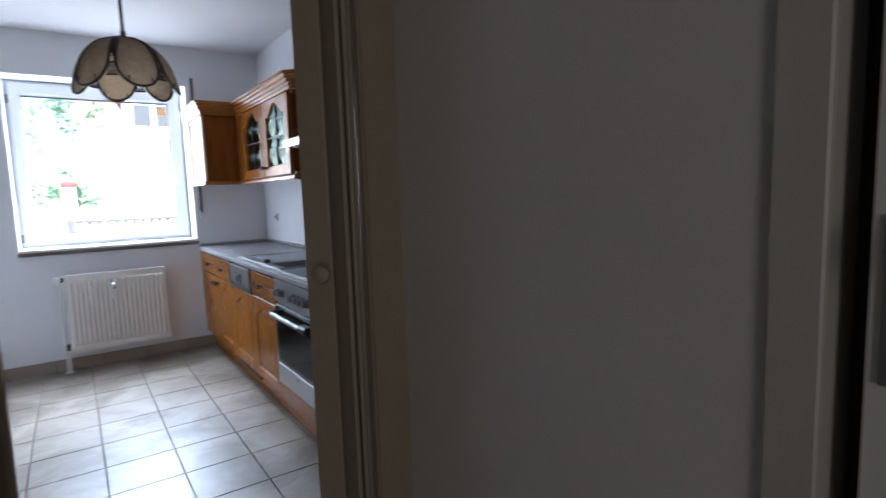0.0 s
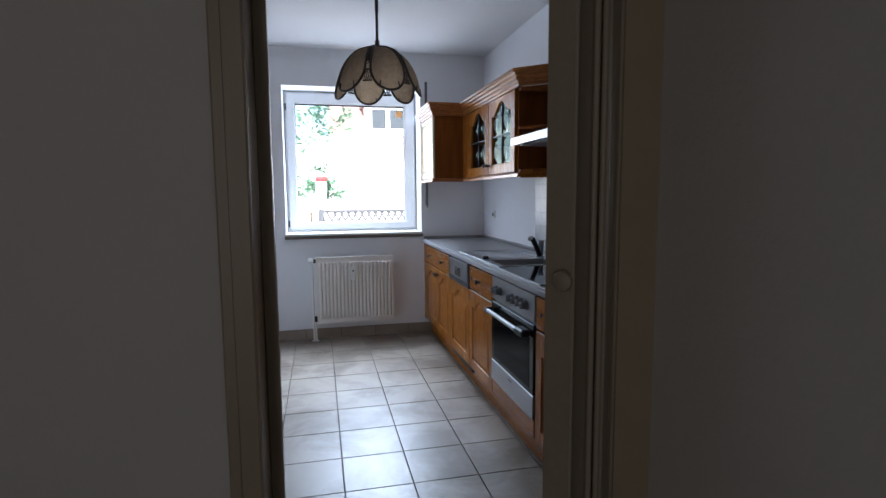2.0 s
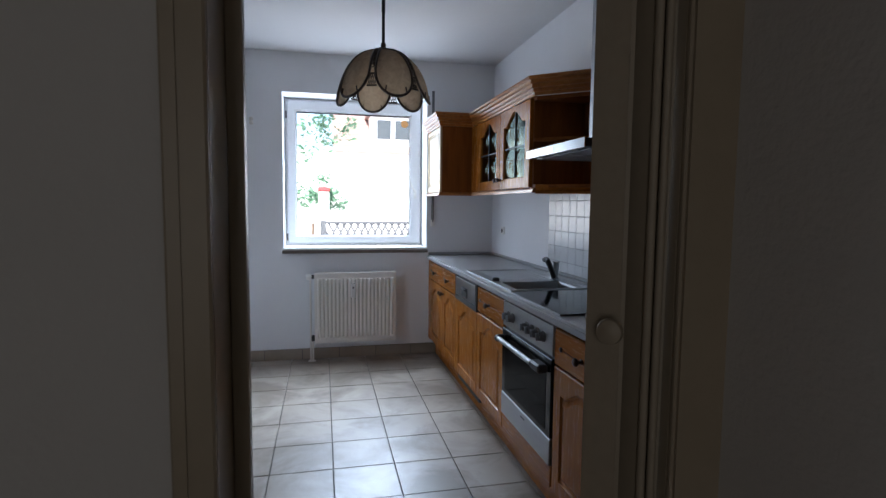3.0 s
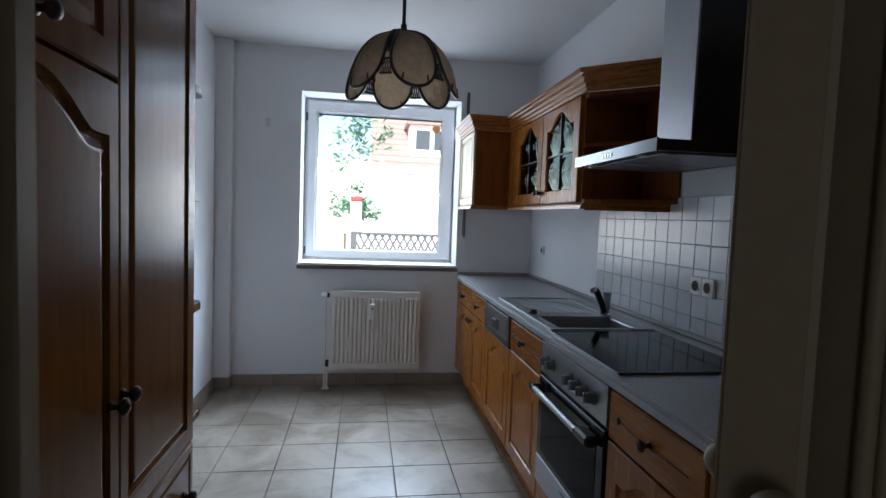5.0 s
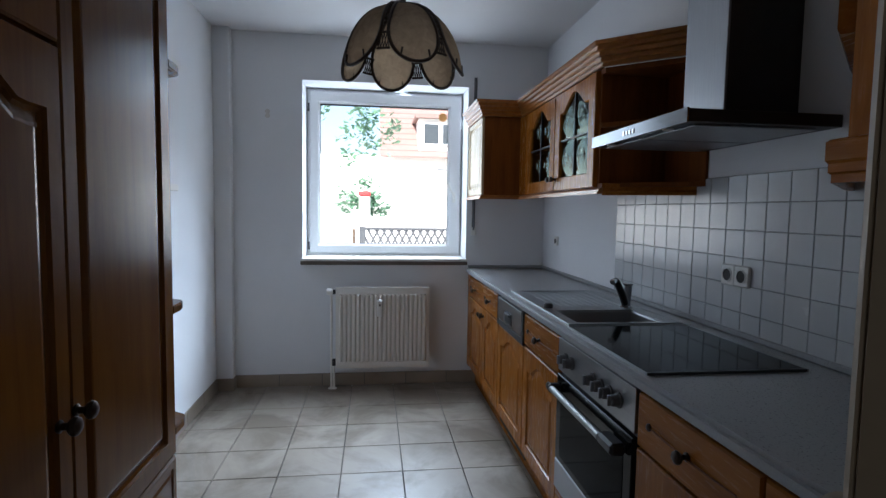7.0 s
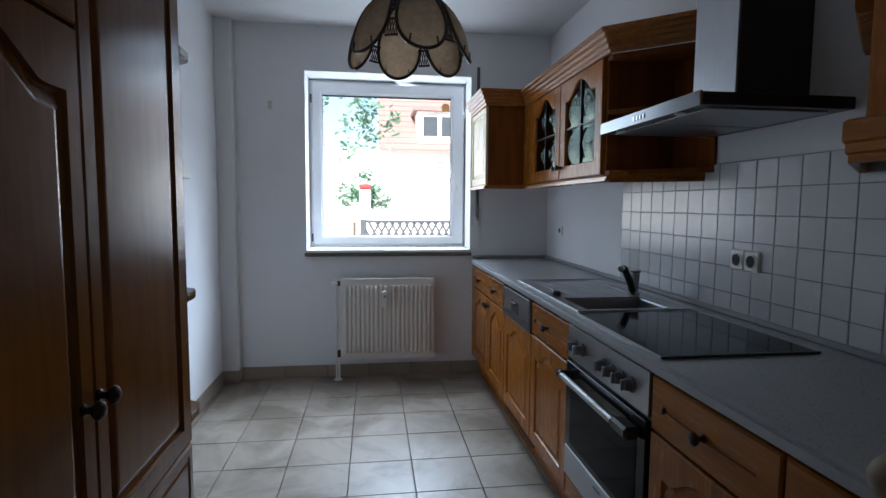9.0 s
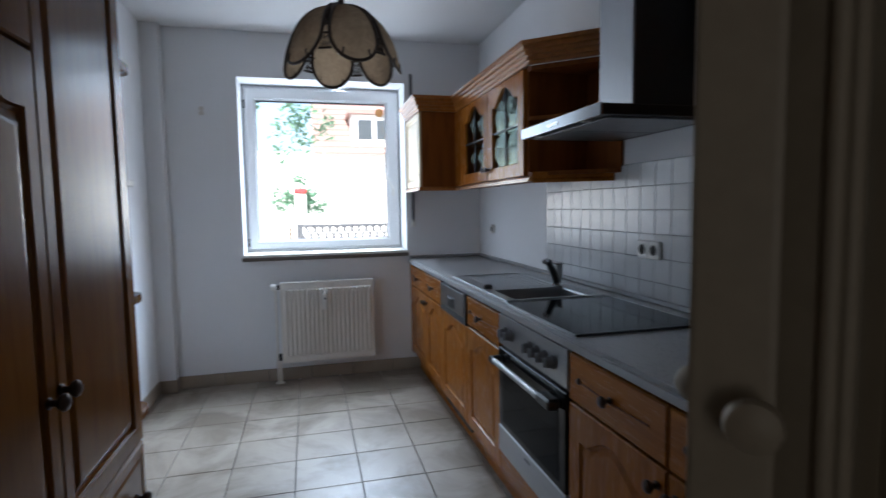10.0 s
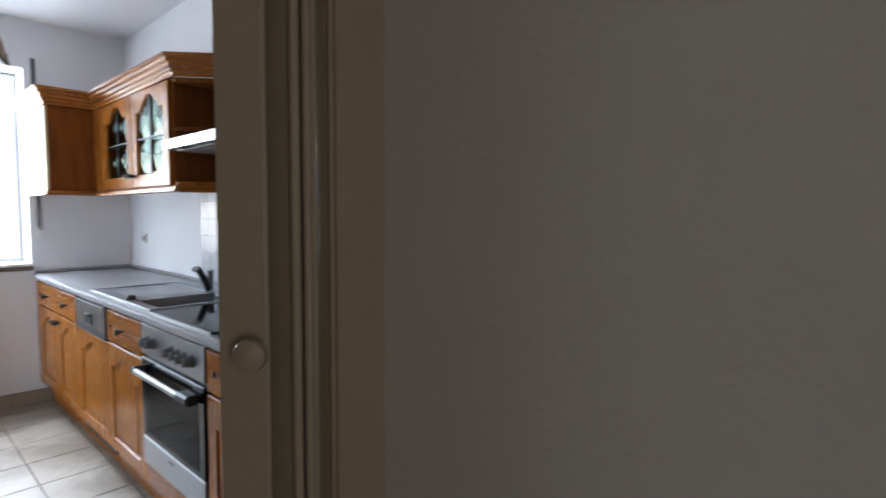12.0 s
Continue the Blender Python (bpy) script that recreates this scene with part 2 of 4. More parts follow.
# ---------- building helpers ----------
ORIGIN = {}


def thing(name, base, label, category, group="", kind=""):
    ob = new(name)
    ob.empty_display_size = 0.05
    ob.location = base
    ORIGIN[ob] = Vector(base)
    return tagged(ob, label, category, group, kind)


def finish(bm, name, mat, smooth=False):
    bmesh.ops.recalc_face_normals(bm, faces=bm.faces)
    me = bpy.data.meshes.new(name)
    bm.to_mesh(me)
    bm.free()
    me.materials.append(mat)
    if smooth:
        me.polygons.foreach_set("use_smooth", [True] * len(me.polygons))
        me.set_sharp_from_angle(angle=radians(38))
    return me


def part(name, bm, mat, parent, label="", smooth=False):
    """Links a bmesh in world metres as one mesh under a thing or a part."""
    o = ORIGIN[parent]
    bmesh.ops.translate(bm, verts=bm.verts, vec=-o)
    ob = new(name, finish(bm, name, mat, smooth))
    ob.parent = parent
    ORIGIN[ob] = o
    return tagged(ob, label)


def solid(name, bm, mat, label="", category="", kind="structure", group="", smooth=False):
    """A top-level mesh in world metres, its origin at its own base."""
    lo = Vector([min(v.co[i] for v in bm.verts) for i in range(3)])
    hi = Vector([max(v.co[i] for v in bm.verts) for i in range(3)])
    o = Vector(((lo.x + hi.x) / 2, (lo.y + hi.y) / 2, lo.z))
    bmesh.ops.translate(bm, verts=bm.verts, vec=-o)
    ob = new(name, finish(bm, name, mat, smooth))
    ob.location = o
    ORIGIN[ob] = o
    return tagged(ob, label, category, group, kind)


def box(bm, x0, x1, y0, y1, z0, z1, bev=0.0, seg=1):
    r = bmesh.ops.create_cube(bm, size=1.0)
    vs = r["verts"]
    for v in vs:
        v.co = Vector(((x0 + x1) / 2 + v.co.x * (x1 - x0), (y0 + y1) / 2 + v.co.y * (y1 - y0), (z0 + z1) / 2 + v.co.z * (z1 - z0)))
    if bev:
        es = list({e for v in vs for e in v.link_edges})
        bmesh.ops.bevel(bm, geom=es, offset=bev, segments=seg, affect='EDGES', clamp_overlap=True)
    return bm


def boxes(*rows, bev=0.0):
    bm = bmesh.new()
    for r in rows:
        box(bm, *r, bev=bev)
    return bm


def tube(bm, pts, r, n=10, closed=False, cap=True):
    """A round bar along points; r may be a list."""
    pts = [Vector(p) for p in pts]
    rs = r if isinstance(r, (list, tuple)) else [r] * len(pts)
    rings, up = [], None
    for i, p in enumerate(pts):
        a = pts[i - 1] if i or closed else p
        b = pts[(i + 1) % len(pts)] if i < len(pts) - 1 or closed else p
        d = (b - a).normalized()
        if up is None:
            up = d.orthogonal().normalized()
        up = (up - d * up.dot(d)).normalized()
        s = d.cross(up)
        rings.append([bm.verts.new(p + rs[i] * (math.cos(k * math.tau / n) * up + math.sin(k * math.tau / n) * s)) for k in range(n)])
    pairs = list(zip(rings, rings[1:]))
    if closed:
        pairs.append((rings[-1], rings[0]))
    for A, B in pairs:
        for k in range(n):
            bm.faces.new((A[k], A[(k + 1) % n], B[(k + 1) % n], B[k]))
    if cap and not closed:
        bm.faces.new(list(reversed(rings[0])))
        bm.faces.new(rings[-1])
    return bm


def lathe(bm, base, axis, prof, n=20):
    """Profile rows of (radius, distance along the axis) spun round the axis."""
    axis = Vector(axis).normalized()
    u = axis.orthogonal().normalized()
    w = axis.cross(u)
    base = Vector(base)
    rings = []
    for r, h in prof:
        if r < 1e-5:
            rings.append([bm.verts.new(base + axis * h)])
        else:
            rings.append([bm.verts.new(base + axis * h + r * (math.cos(k * math.tau / n) * u + math.sin(k * math.tau / n) * w)) for k in range(n)])
    for A, B in zip(rings, rings[1:]):
        for k in range(n):
            a, b = A[k % len(A)], A[(k + 1) % len(A)]
            c, d = B[(k + 1) % len(B)], B[k % len(B)]
            q = [a, b, c, d]
            f = []
            for x in q:
                if x not in f:
                    f.append(x)
            if len(f) > 2:
                bm.faces.new(f)
    for R in (rings[0], rings[-1]):
        if len(R) > 2:
            bm.faces.new(R)
    return bm


def sweep(bm, path, prof, closed_ends=True):
    """A profile of (out, up) swept along a plan path of (x, y) with mitred corners; out is to the path's left."""
    P = [Vector((x, y)) for x, y in path]
    rings = []
    for i, p in enumerate(P):
        d0 = (p - P[i - 1]).normalized() if i else None
        d1 = (P[i + 1] - p).normalized() if i < len(P) - 1 else None
        n0 = Vector((-d0.y, d0.x)) if d0 else None
        n1 = Vector((-d1.y, d1.x)) if d1 else None
        if n0 is None:
            nn = n1
        elif n1 is None:
            nn = n0
        else:
            nn = (n0 + n1) / (1 + n0.dot(n1))
        rings.append([bm.verts.new((p.x + nn.x * o, p.y + nn.y * o, z)) for o, z in prof])
    n = len(prof)
    for A, B in zip(rings, rings[1:]):
        for k in range(n):
            bm.faces.new((A[k], A[(k + 1) % n], B[(k + 1) % n], B[k]))
    if closed_ends:
        bm.faces.new(rings[0])
        bm.faces.new(list(reversed(rings[-1])))
    return bm


def arch_outline(u0, u1, v0, v1, rise, n=10):
    """Outline of a panel with a cathedral-arch head: bottom, right, top, left."""
    pts = []
    sh = v1 - rise
    for i in range(n):
        pts.append((u0 + (u1 - u0) * i / n, v0))
    for i in range(n):
        pts.append((u1, v0 + (sh - v0) * i / n))
    m = 2 * n
    for i in range(m):
        s = i / m
        e = min(s, 1 - s)
        if e < 0.14:
            h = 0.0
        elif e < 0.22:
            h = 0.30 * (e - 0.14) / 0.08
        else:
            h = 0.30 + 0.70 * math.sin((e - 0.22) / 0.28 * math.pi / 2)
        pts.append((u1 - (u1 - u0) * s, sh + rise * h))
    for i in range(n):
        pts.append((u0, sh + (v0 - sh) * i / n))
    return pts


def rect_like(u0, u1, v0, v1, n=10):
    pts = []
    for i in range(n):
        pts.append((u0 + (u1 - u0) * i / n, v0))
    for i in range(n):
        pts.append((u1, v0 + (v1 - v0) * i / n))
    for i in range(2 * n):
        pts.append((u1 - (u1 - u0) * i / (2 * n), v1))
    for i in range(n):
        pts.append((u0, v1 + (v0 - v1) * i / n))
    return pts


def inset(pts, d):
    out = []
    n = len(pts)
    for i, p in enumerate(pts):
        a, b = Vector(pts[i - 1]), Vector(pts[(i + 1) % n])
        p = Vector(p)
        d0, d1 = (p - a), (b - p)
        d0 = d0.normalized() if d0.length > 1e-6 else d1.normalized()
        d1 = d1.normalized() if d1.length > 1e-6 else d0
        n0, n1 = Vector((-d0.y, d0.x)), Vector((-d1.y, d1.x))
        k = (n0 + n1) / max(0.5, 1 + n0.dot(n1))
        q = p + k * d
        out.append((q.x, q.y))
    return out


def ringstack(bm, rows, place, cap=True):
    """Rings of equal count, each (outline, depth), bridged in turn; place maps (u, v, depth) to the world."""
    R = [[bm.verts.new(place(u, v, d)) for u, v in o] for o, d in rows]
    n = len(R[0])
    for A, B in zip(R, R[1:]):
        for k in range(n):
            bm.faces.new((A[k], A[(k + 1) % n], B[(k + 1) % n], B[k]))
    if cap:
        bm.faces.new(R[-1])
    bm.faces.new(list(reversed(R[0])))
    return bm


def facing_x(x, s):
    """Front plane at x whose outward side is s along x; u is y, v is z."""
    return lambda u, v, d: Vector((x + s * d, u, v))


def panel_front(u0, u1, v0, v1, place, t=0.02, margin=0.07, rise=0.05, arched=True, near=None, far=None):
    bm = bmesh.new()
    rim = rect_like(u0, u1, v0, v1)
    inner = arch_outline(u0 + (margin if near is None else near), u1 - (margin if far is None else far), v0 + margin, v1 - margin * 0.75, rise if arched else 0.0)
    rows = [(rim, 0.0), (rim, t - 0.004), (inset(rim, 0.004), t), (inner, t), (inset(inner, 0.003), t - 0.007),
            (inset(inner, 0.010), t - 0.010), (inset(inner, 0.028), t - 0.002), (inset(inner, 0.034), t - 0.001)]
    return ringstack(bm, rows, place)


def slab_front(u0, u1, v0, v1, place, t=0.02, lip=True):
    bm = bmesh.new()
    rim = rect_like(u0, u1, v0, v1, 2)
    rows = [(rim, 0.0), (rim, t - 0.005), (inset(rim, 0.005), t)]
    if lip:
        rows += [(inset(rim, 0.024), t), (inset(rim, 0.028), t - 0.003), (inset(rim, 0.034), t - 0.003), (inset(rim, 0.040), t)]
    return ringstack(bm, rows, place)


def knob(parent, p, way, r=0.016):
    bm = lathe(bmesh.new(), p, way, [(0.010, 0.0), (0.011, 0.003), (0.006, 0.006), (0.006, 0.014), (r * 0.8, 0.019), (r, 0.024), (r * 0.9, 0.030), (r * 0.5, 0.034), (0, 0.035)], 14)
    return part("knob", bm, IRON, parent, "dark bronze knob", True)

# ---------- structure: kitchen ----------
XL, XR, YW, YD, YH, ZC = -0.09, 2.25, 5.54, 2.03, 1.885, 2.48   # left, right, window wall, door wall (kitchen side, hall side), ceiling
WX0, WX1, WZ0, WZ1 = 0.487, 1.662, 0.907, 2.170                    # window opening
DX0, DX1, DZ = 0.645, 1.391, 2.03                                # doorway

solid("floor", boxes((-1.0, 2.45, -2.32, 5.95, -0.12, -0.012)), GROUT, "grey grouted screed under beige floor tiles", "floor")
solid("ceiling", boxes((-0.3, 2.5, 1.95, 6.0, ZC, ZC + 0.12)), CEIL, "white painted plaster ceiling with no trim", "ceiling")
solid("ceiling_hall", boxes((-1.0, 1.61, -2.32, 1.949, ZC, ZC + 0.12)), CEIL, "white painted hall ceiling in shade", "ceiling")

wn_bm = boxes((XL - 0.2, WX0, YW, YW + 0.42, -0.1, ZC), (WX1, XR + 0.2, YW, YW + 0.42, -0.1, ZC),
              (WX0, WX1, YW, YW + 0.42, -0.1, WZ0 - 0.03), (WX0, WX1, YW, YW + 0.42, WZ1, ZC))
wall_window = solid("wall_window", wn_bm, WALL, "white painted wall pierced by a square window", "wall")
solid("wall_right", boxes((XR, XR + 0.2, 1.95, YW, -0.1, ZC)), WALL, "white painted wall behind the kitchen worktop", "wall")
solid("wall_left", boxes((XL - 0.2, XL, 1.95, YW, -0.1, ZC)), WALL, "bare white painted side wall", "wall")
solid("pipe_chase", boxes((XL, 0.02, 5.47, YW, 0, ZC), bev=0.004), WALL, "boxed-in white pipe chase in the corner", "pipe chase")

wall_door = solid("wall_door", boxes((-1.0, DX0 - 0.02, YH, YD, -0.1, ZC), (DX1 + 0.02, XR + 0.2, YH, YD, -0.1, ZC), (DX0 - 0.02, DX1 + 0.02, YH, YD, DZ + 0.02, ZC)),
                  HALL, "greyish woodchip wall round the kitchen doorway", "wall")

# ---------- structure: hall ----------
HX = 1.49
solid("wall_hall_right", boxes((HX, HX + 0.12, 0.992, YH, -0.1, ZC), (HX, HX + 0.12, 0.16, 0.992, 2.05, ZC), (HX, HX + 0.12, -2.2, 0.16, -0.1, ZC)),
      HALL, "greyish woodchip hall wall with a doorway", "wall")
solid("wall_hall_left", boxes((-1.0, -0.88, -2.2, YH, -0.1, ZC)), HALL, "greyish woodchip hall wall", "wall")
# end wall out of view; the opening only houses the added hall lamp
solid("wall_hall_back", boxes((-1.0, -0.55, -2.2, -2.08, -0.1, ZC), (1.05, 1.6, -2.2, -2.08, -0.1, ZC), (-0.55, 1.05, -2.2, -2.08, 2.25, ZC), (-1.0, 1.6, -2.32, -2.2, -0.1, ZC)), HALL, "unseen greyish woodchip hall end wall, its wide opening added for the fill lamp", "wall")
# door casing of the kitchen doorway
cas = bmesh.new()
for x0, x1 in ((DX0 - 0.060, DX0), (DX1, DX1 + 0.106)):
    box(cas, x0, x1, YH - 0.014, YH, 0, DZ + 0.098, 0.004)
    box(cas, x0, x1, YD, YD + 0.014, 0, DZ + 0.098, 0.004)
for y0, y1 in ((YH - 0.014, YH), (YD, YD + 0.014)):
    box(cas, DX0, DX1, y0, y1, DZ, DZ + 0.098, 0.004)
door_1 = solid("door_1", boxes((DX0 - 0.018, DX0, YH + 0.001, YD - 0.001, 0, DZ), (DX1, DX1 + 0.018, YH + 0.001, YD - 0.001, 0, DZ), (DX0 - 0.018, DX1 + 0.018, YH + 0.001, YD - 0.001, DZ, DZ + 0.018)),
               FRAME, "beige lacquered timber door frame, its doorway open", "door frame")
part("casing", cas, FRAME, door_1, "flat beige casing boards")
part("casing_bead", boxes((DX0 - 0.045, DX0 - 0.038, YH - 0.017, YH - 0.013, 0, DZ + 0.04), (DX1 + 0.004, DX1 + 0.014, YH - 0.020, YH - 0.013, 0, DZ + 0.01)), FRAME, door_1)

# second doorway off the hall, its door ajar
door_2 = solid("door_2", boxes((HX - 0.012, HX, 0.949, 1.008, 0, 2.09), (HX - 0.012, HX, 0.10, 0.165, 0, 2.09), (HX - 0.012, HX, 0.165, 0.949, 2.03, 2.09),
                               (HX + 0.001, HX + 0.119, 0.951, 0.991, 0, 2.03), (HX + 0.001, HX + 0.119, 0.161, 0.185, 0, 2.03), bev=0.003),
               FRAME_G, "greyish beige frame of a side door", "door frame")
# added dark sheet, standing in for the shade seen through the door gap
solid("door_backing", boxes((HX + 0.085, HX + 0.119, 0.186, 0.950, 0, 2.03)), DARK, "dark sheet added behind the side door for the gap's shade", "door backing")
leaf = thing("side_door_leaf", (HX + 0.05, 0.19, 0.0), "glossy white door leaf almost closed beside the hall", "door")
lm = pose(HX + 0.05, 0.192, 0, 0, 0, -0.6)
bm = boxes((-0.04, 0.0, 0.0, 0.726, 0.01, 2.02), bev=0.003)
bmesh.ops.transform(bm, verts=bm.verts, matrix=lm)
part("leaf", bm, DOORWHITE, leaf)
bm = boxes((-0.046, -0.038, 0.676, 0.712, 1.03, 1.215), bev=0.002)
bmesh.ops.transform(bm, verts=bm.verts, matrix=lm)
part("handle_plate", bm, ALU, leaf, "metal door plate")
bm = tube(bmesh.new(), [(-0.046, 0.694, 1.178), (-0.080, 0.694, 1.178), (-0.092, 0.684, 1.178), (-0.094, 0.640, 1.177), (-0.092, 0.580, 1.172)], 0.009, 10)
bmesh.ops.transform(bm, verts=bm.verts, matrix=lm)
part("lever", bm, ALU, leaf, "metal lever handle", True)

# folding door pushed together against the frame
fold = thing("folding_door", (1.33, 1.94, 0.0), "beige vinyl folding door pushed together in the doorway", "folding door")
a, b = Vector((1.268, 1.966)), Vector((1.314, 1.922))
d = (b - a).normalized()
nrm = Vector((-d.y, d.x)) * -1


def plan_prism(pts, z0, z1, bev=0.0):
    bm = bmesh.new()
    lo = [bm.verts.new((p[0], p[1], z0)) for p in pts]
    hi = [bm.verts.new((p[0], p[1], z1)) for p in pts]
    n = len(pts)
    for i in range(n):
        bm.faces.new((lo[i], lo[(i + 1) % n], hi[(i + 1) % n], hi[i]))
    bm.faces.new(hi)
    bm.faces.new(list(reversed(lo)))
    if bev:
        bmesh.ops.bevel(bm, geom=[e for e in bm.edges], offset=bev, segments=2, affect='EDGES')
    return bm


part("lead_post", plan_prism([a, b, b + Vector((0.018, 0.020)), a + Vector((0.018, 0.022))], 0.012, 2.02, 0.003), FOLD, fold, "", True)
xs = [1.313, 1.330, 1.348, 1.366, 1.384]
for i, (x0, x1) in enumerate(zip(xs, xs[1:])):
    y0, y1 = (1.925, 1.995) if i % 2 == 0 else (1.995, 1.912)
    part("fold", plan_prism([(x0, y0), (x0 + 0.006, y0 - 0.004), (x1 + 0.006, y1 - 0.004), (x1, y1)], 0.015, 2.015), FOLD, fold, "", True)
for x in (1.352, 1.372):
    part("fold_hinge", tube(bmesh.new(), [(x, 1.903, 0.015), (x, 1.903, 2.015)], 0.0075, 10), FOLD, fold, "", True)
part("closing_post", boxes((DX0 + 0.001, 0.673, 2.012, 2.042, 0.005, 2.02), bev=0.002), FRAME, fold)
part("track", boxes((DX0, DX1, 1.935, 1.975, DZ - 0.008, DZ)), FOLD, fold)
kc = a + (b - a) * 0.8
for base, way in ((Vector((kc.x, kc.y, 1.066)), (nrm.x, nrm.y, 0)), (Vector((1.300, 1.974, 1.068)), (0.25, 1.0, 0))):
    r = 0.0235 if way[1] < 0 else 0.019
    bm = lathe(bmesh.new(), base, way, [(r * 0.5, 0), (r * 0.47, 0.012), (r * 0.85, 0.020), (r, 0.030), (r * 0.9, 0.040), (r * 0.5, 0.045), (0, 0.046)], 20)
    part("knob", bm, FOLD, fold, "round beige knob", True)

# ---------- window ----------
FY = 5.790
win = thing("window_1", (1.08, FY, WZ0), "white plastic tilt window with one square sash", "window", kind="structure")
WBZ, WTZ = 0.926, 2.168
part("window_frame", boxes((WX0 + 0.001, 0.550, FY, FY + 0.07, WBZ, WTZ), (1.602, WX1 - 0.001, FY, FY + 0.07, WBZ, WTZ), (0.550, 1.602, FY, FY + 0.07, WBZ, WBZ + 0.050), (0.550, 1.602, FY, FY + 0.07, WTZ - 0.055, WTZ), bev=0.004), PVC, win)
SX0, SX1, SZ0, SZ1 = 0.511, 1.646, 0.946, 2.148
GX0, GX1, GZ0, GZ1 = 0.584, 1.552, 1.015, 2.062
bm = bmesh.new()
ringstack(bm, [(rect_like(SX0, SX1, SZ0, SZ1, 2), 0.0), (rect_like(SX0, SX1, SZ0, SZ1, 2), 0.022), (inset(rect_like(SX0, SX1, SZ0, SZ1, 2), 0.006), 0.028),
               (inset(rect_like(GX0, GX1, GZ0, GZ1, 2), -0.014), 0.028), (rect_like(GX0, GX1, GZ0, GZ1, 2), 0.012), (rect_like(GX0, GX1, GZ0, GZ1, 2), -0.03)],
          lambda u, v, d: Vector((u, FY - 0.004 - d + 0.006, v)), cap=False)
for f in [f for f in bm.faces if len(f.verts) > 4]:
    bm.faces.remove(f)
sash = part("sash", bm, PVC, win)
p = part("pane", boxes((GX0 - 0.01, GX1 + 0.01, FY + 0.018, FY + 0.022, GZ0 - 0.01, GZ1 + 0.01)), PANE, win)
p.visible_shadow = False
part("gasket", boxes((GX0, GX1, FY + 0.012, FY + 0.016, GZ1 - 0.012, GZ1), (GX0, GX1, FY + 0.012, FY + 0.016, GZ0, GZ0 + 0.005), (GX0, GX0 + 0.004, FY + 0.012, FY + 0.016, GZ0, GZ1), (GX1 - 0.004, GX1, FY + 0.012, FY + 0.016, GZ0, GZ1)), STRAP, win)
bm = boxes((1.588, 1.610, FY - 0.034, FY - 0.024, 1.34, 1.42), bev=0.002)
tube(bm, [(1.599, FY - 0.03, 1.385), (1.599, FY - 0.065, 1.385), (1.593, FY - 0.07, 1.392), (1.573, FY - 0.07, 1.43), (1.548, FY - 0.068, 1.492)], 0.008, 8)
part("window_handle", bm, WHITE, win, "white lever handle", True)
for z in (1.00, 2.03):
    part("hinge", tube(bmesh.new(), [(0.502, FY - 0.008, z - 0.03), (0.502, FY - 0.008, z + 0.03)], 0.007, 8), STRAP, win, "grey hinge")
solid("window_sill", boxes((WX0 - 0.012, WX1 + 0.008, YW - 0.032, YW - 0.008, WZ0 - 0.026, WZ0 + 0.000), bev=0.003), SILL, "dark front edge of the window sill", "window sill")
solid("sill_board", boxes((WX0 - 0.008, WX1 + 0.006, YW - 0.030, YW - 0.004, WZ0 + 0.001, WZ0 + 0.018), (WX0 + 0.001, WX1 - 0.001, YW - 0.004, FY, WZ0 - 0.02, WZ0 + 0.018)), SILL_T, "pale stone window sill board", "window sill")
st = thing("shutter_strap", (1.712, YW - 0.01, 1.10), "grey webbing strap of the roller shutter beside the window", "shutter strap")
part("strap", boxes((1.702, 1.724, YW - 0.006, YW - 0.003, 1.14, 2.24)), STRAP, st)
part("strap_loose", tube(bmesh.new(), [(1.700, YW - 0.012, 1.42), (1.704, YW - 0.025, 1.34), (1.712, YW - 0.03, 1.22), (1.714, YW - 0.012, 1.14)], 0.006, 6), STRAP, st)
part("winder_plate", boxes((1.698, 1.732, YW - 0.010, YW, 1.10, 1.16), bev=0.002), WHITE, st, "white winder plate")
sk = thing("glass_sticker", (1.49, FY + 0.01, 1.93), "round orange sticker on the window glass", "sticker")
bm = lathe(bmesh.new(), (1.510, FY + 0.0175, 1.995), (0, -1, 0), [(0.032, 0), (0.032, 0.0006), (0, 0.0007)], 16)
part("disc", bm, ORANGE, sk)

# ---------- radiator ----------
rad = thing("radiator", (1.05, 5.45, 0.15), "cream enamelled panel radiator with upright flutes under the window", "radiator")
RX0, RX1, RZ0, RZ1, RY = 0.725, 1.387, 0.152, 0.727, 5.42
bm = bmesh.new()
prof = [(RX0, 0.0), (RX0 + 0.020, 0.0)]
nf = 20
w = (RX1 - RX0 - 0.04) / nf
for i in range(nf):
    x = RX0 + 0.02 + i * w
    prof += [(x + w * 0.10, 0.0), (x + w * 0.26, 0.013), (x + w * 0.36, 0.016), (x + w * 0.64, 0.016), (x + w * 0.74, 0.013), (x + w * 0.90, 0.0)]
prof += [(RX1 - 0.020, 0.0), (RX1, 0.0)]
levels = [(RZ0, 0), (RZ0 + 0.040, 0), (RZ0 + 0.055, 1), (RZ1 - 0.054, 1), (RZ1 - 0.042, 0), (RZ1, 0)]
rows = [[bm.verts.new((x, RY + 0.012 - d * k, z)) for x, d in prof] for z, k in levels]
for A, B in zip(rows, rows[1:]):
    for i in range(len(prof) - 1):
        bm.faces.new((A[i], A[i + 1], B[i + 1], B[i]))
part("front_panel", bm, RAD, rad)
part("body", boxes((RX0, RX1, RY + 0.013, RY + 0.062, RZ0, RZ1), bev=0.004), RAD, rad)
part("top_grille", boxes(*[(RX0 + 0.02 + i * 0.03, RX0 + 0.036 + i * 0.03, RY + 0.015, RY + 0.055, RZ1, RZ1 + 0.003) for i in range(20)]), RAD, rad)
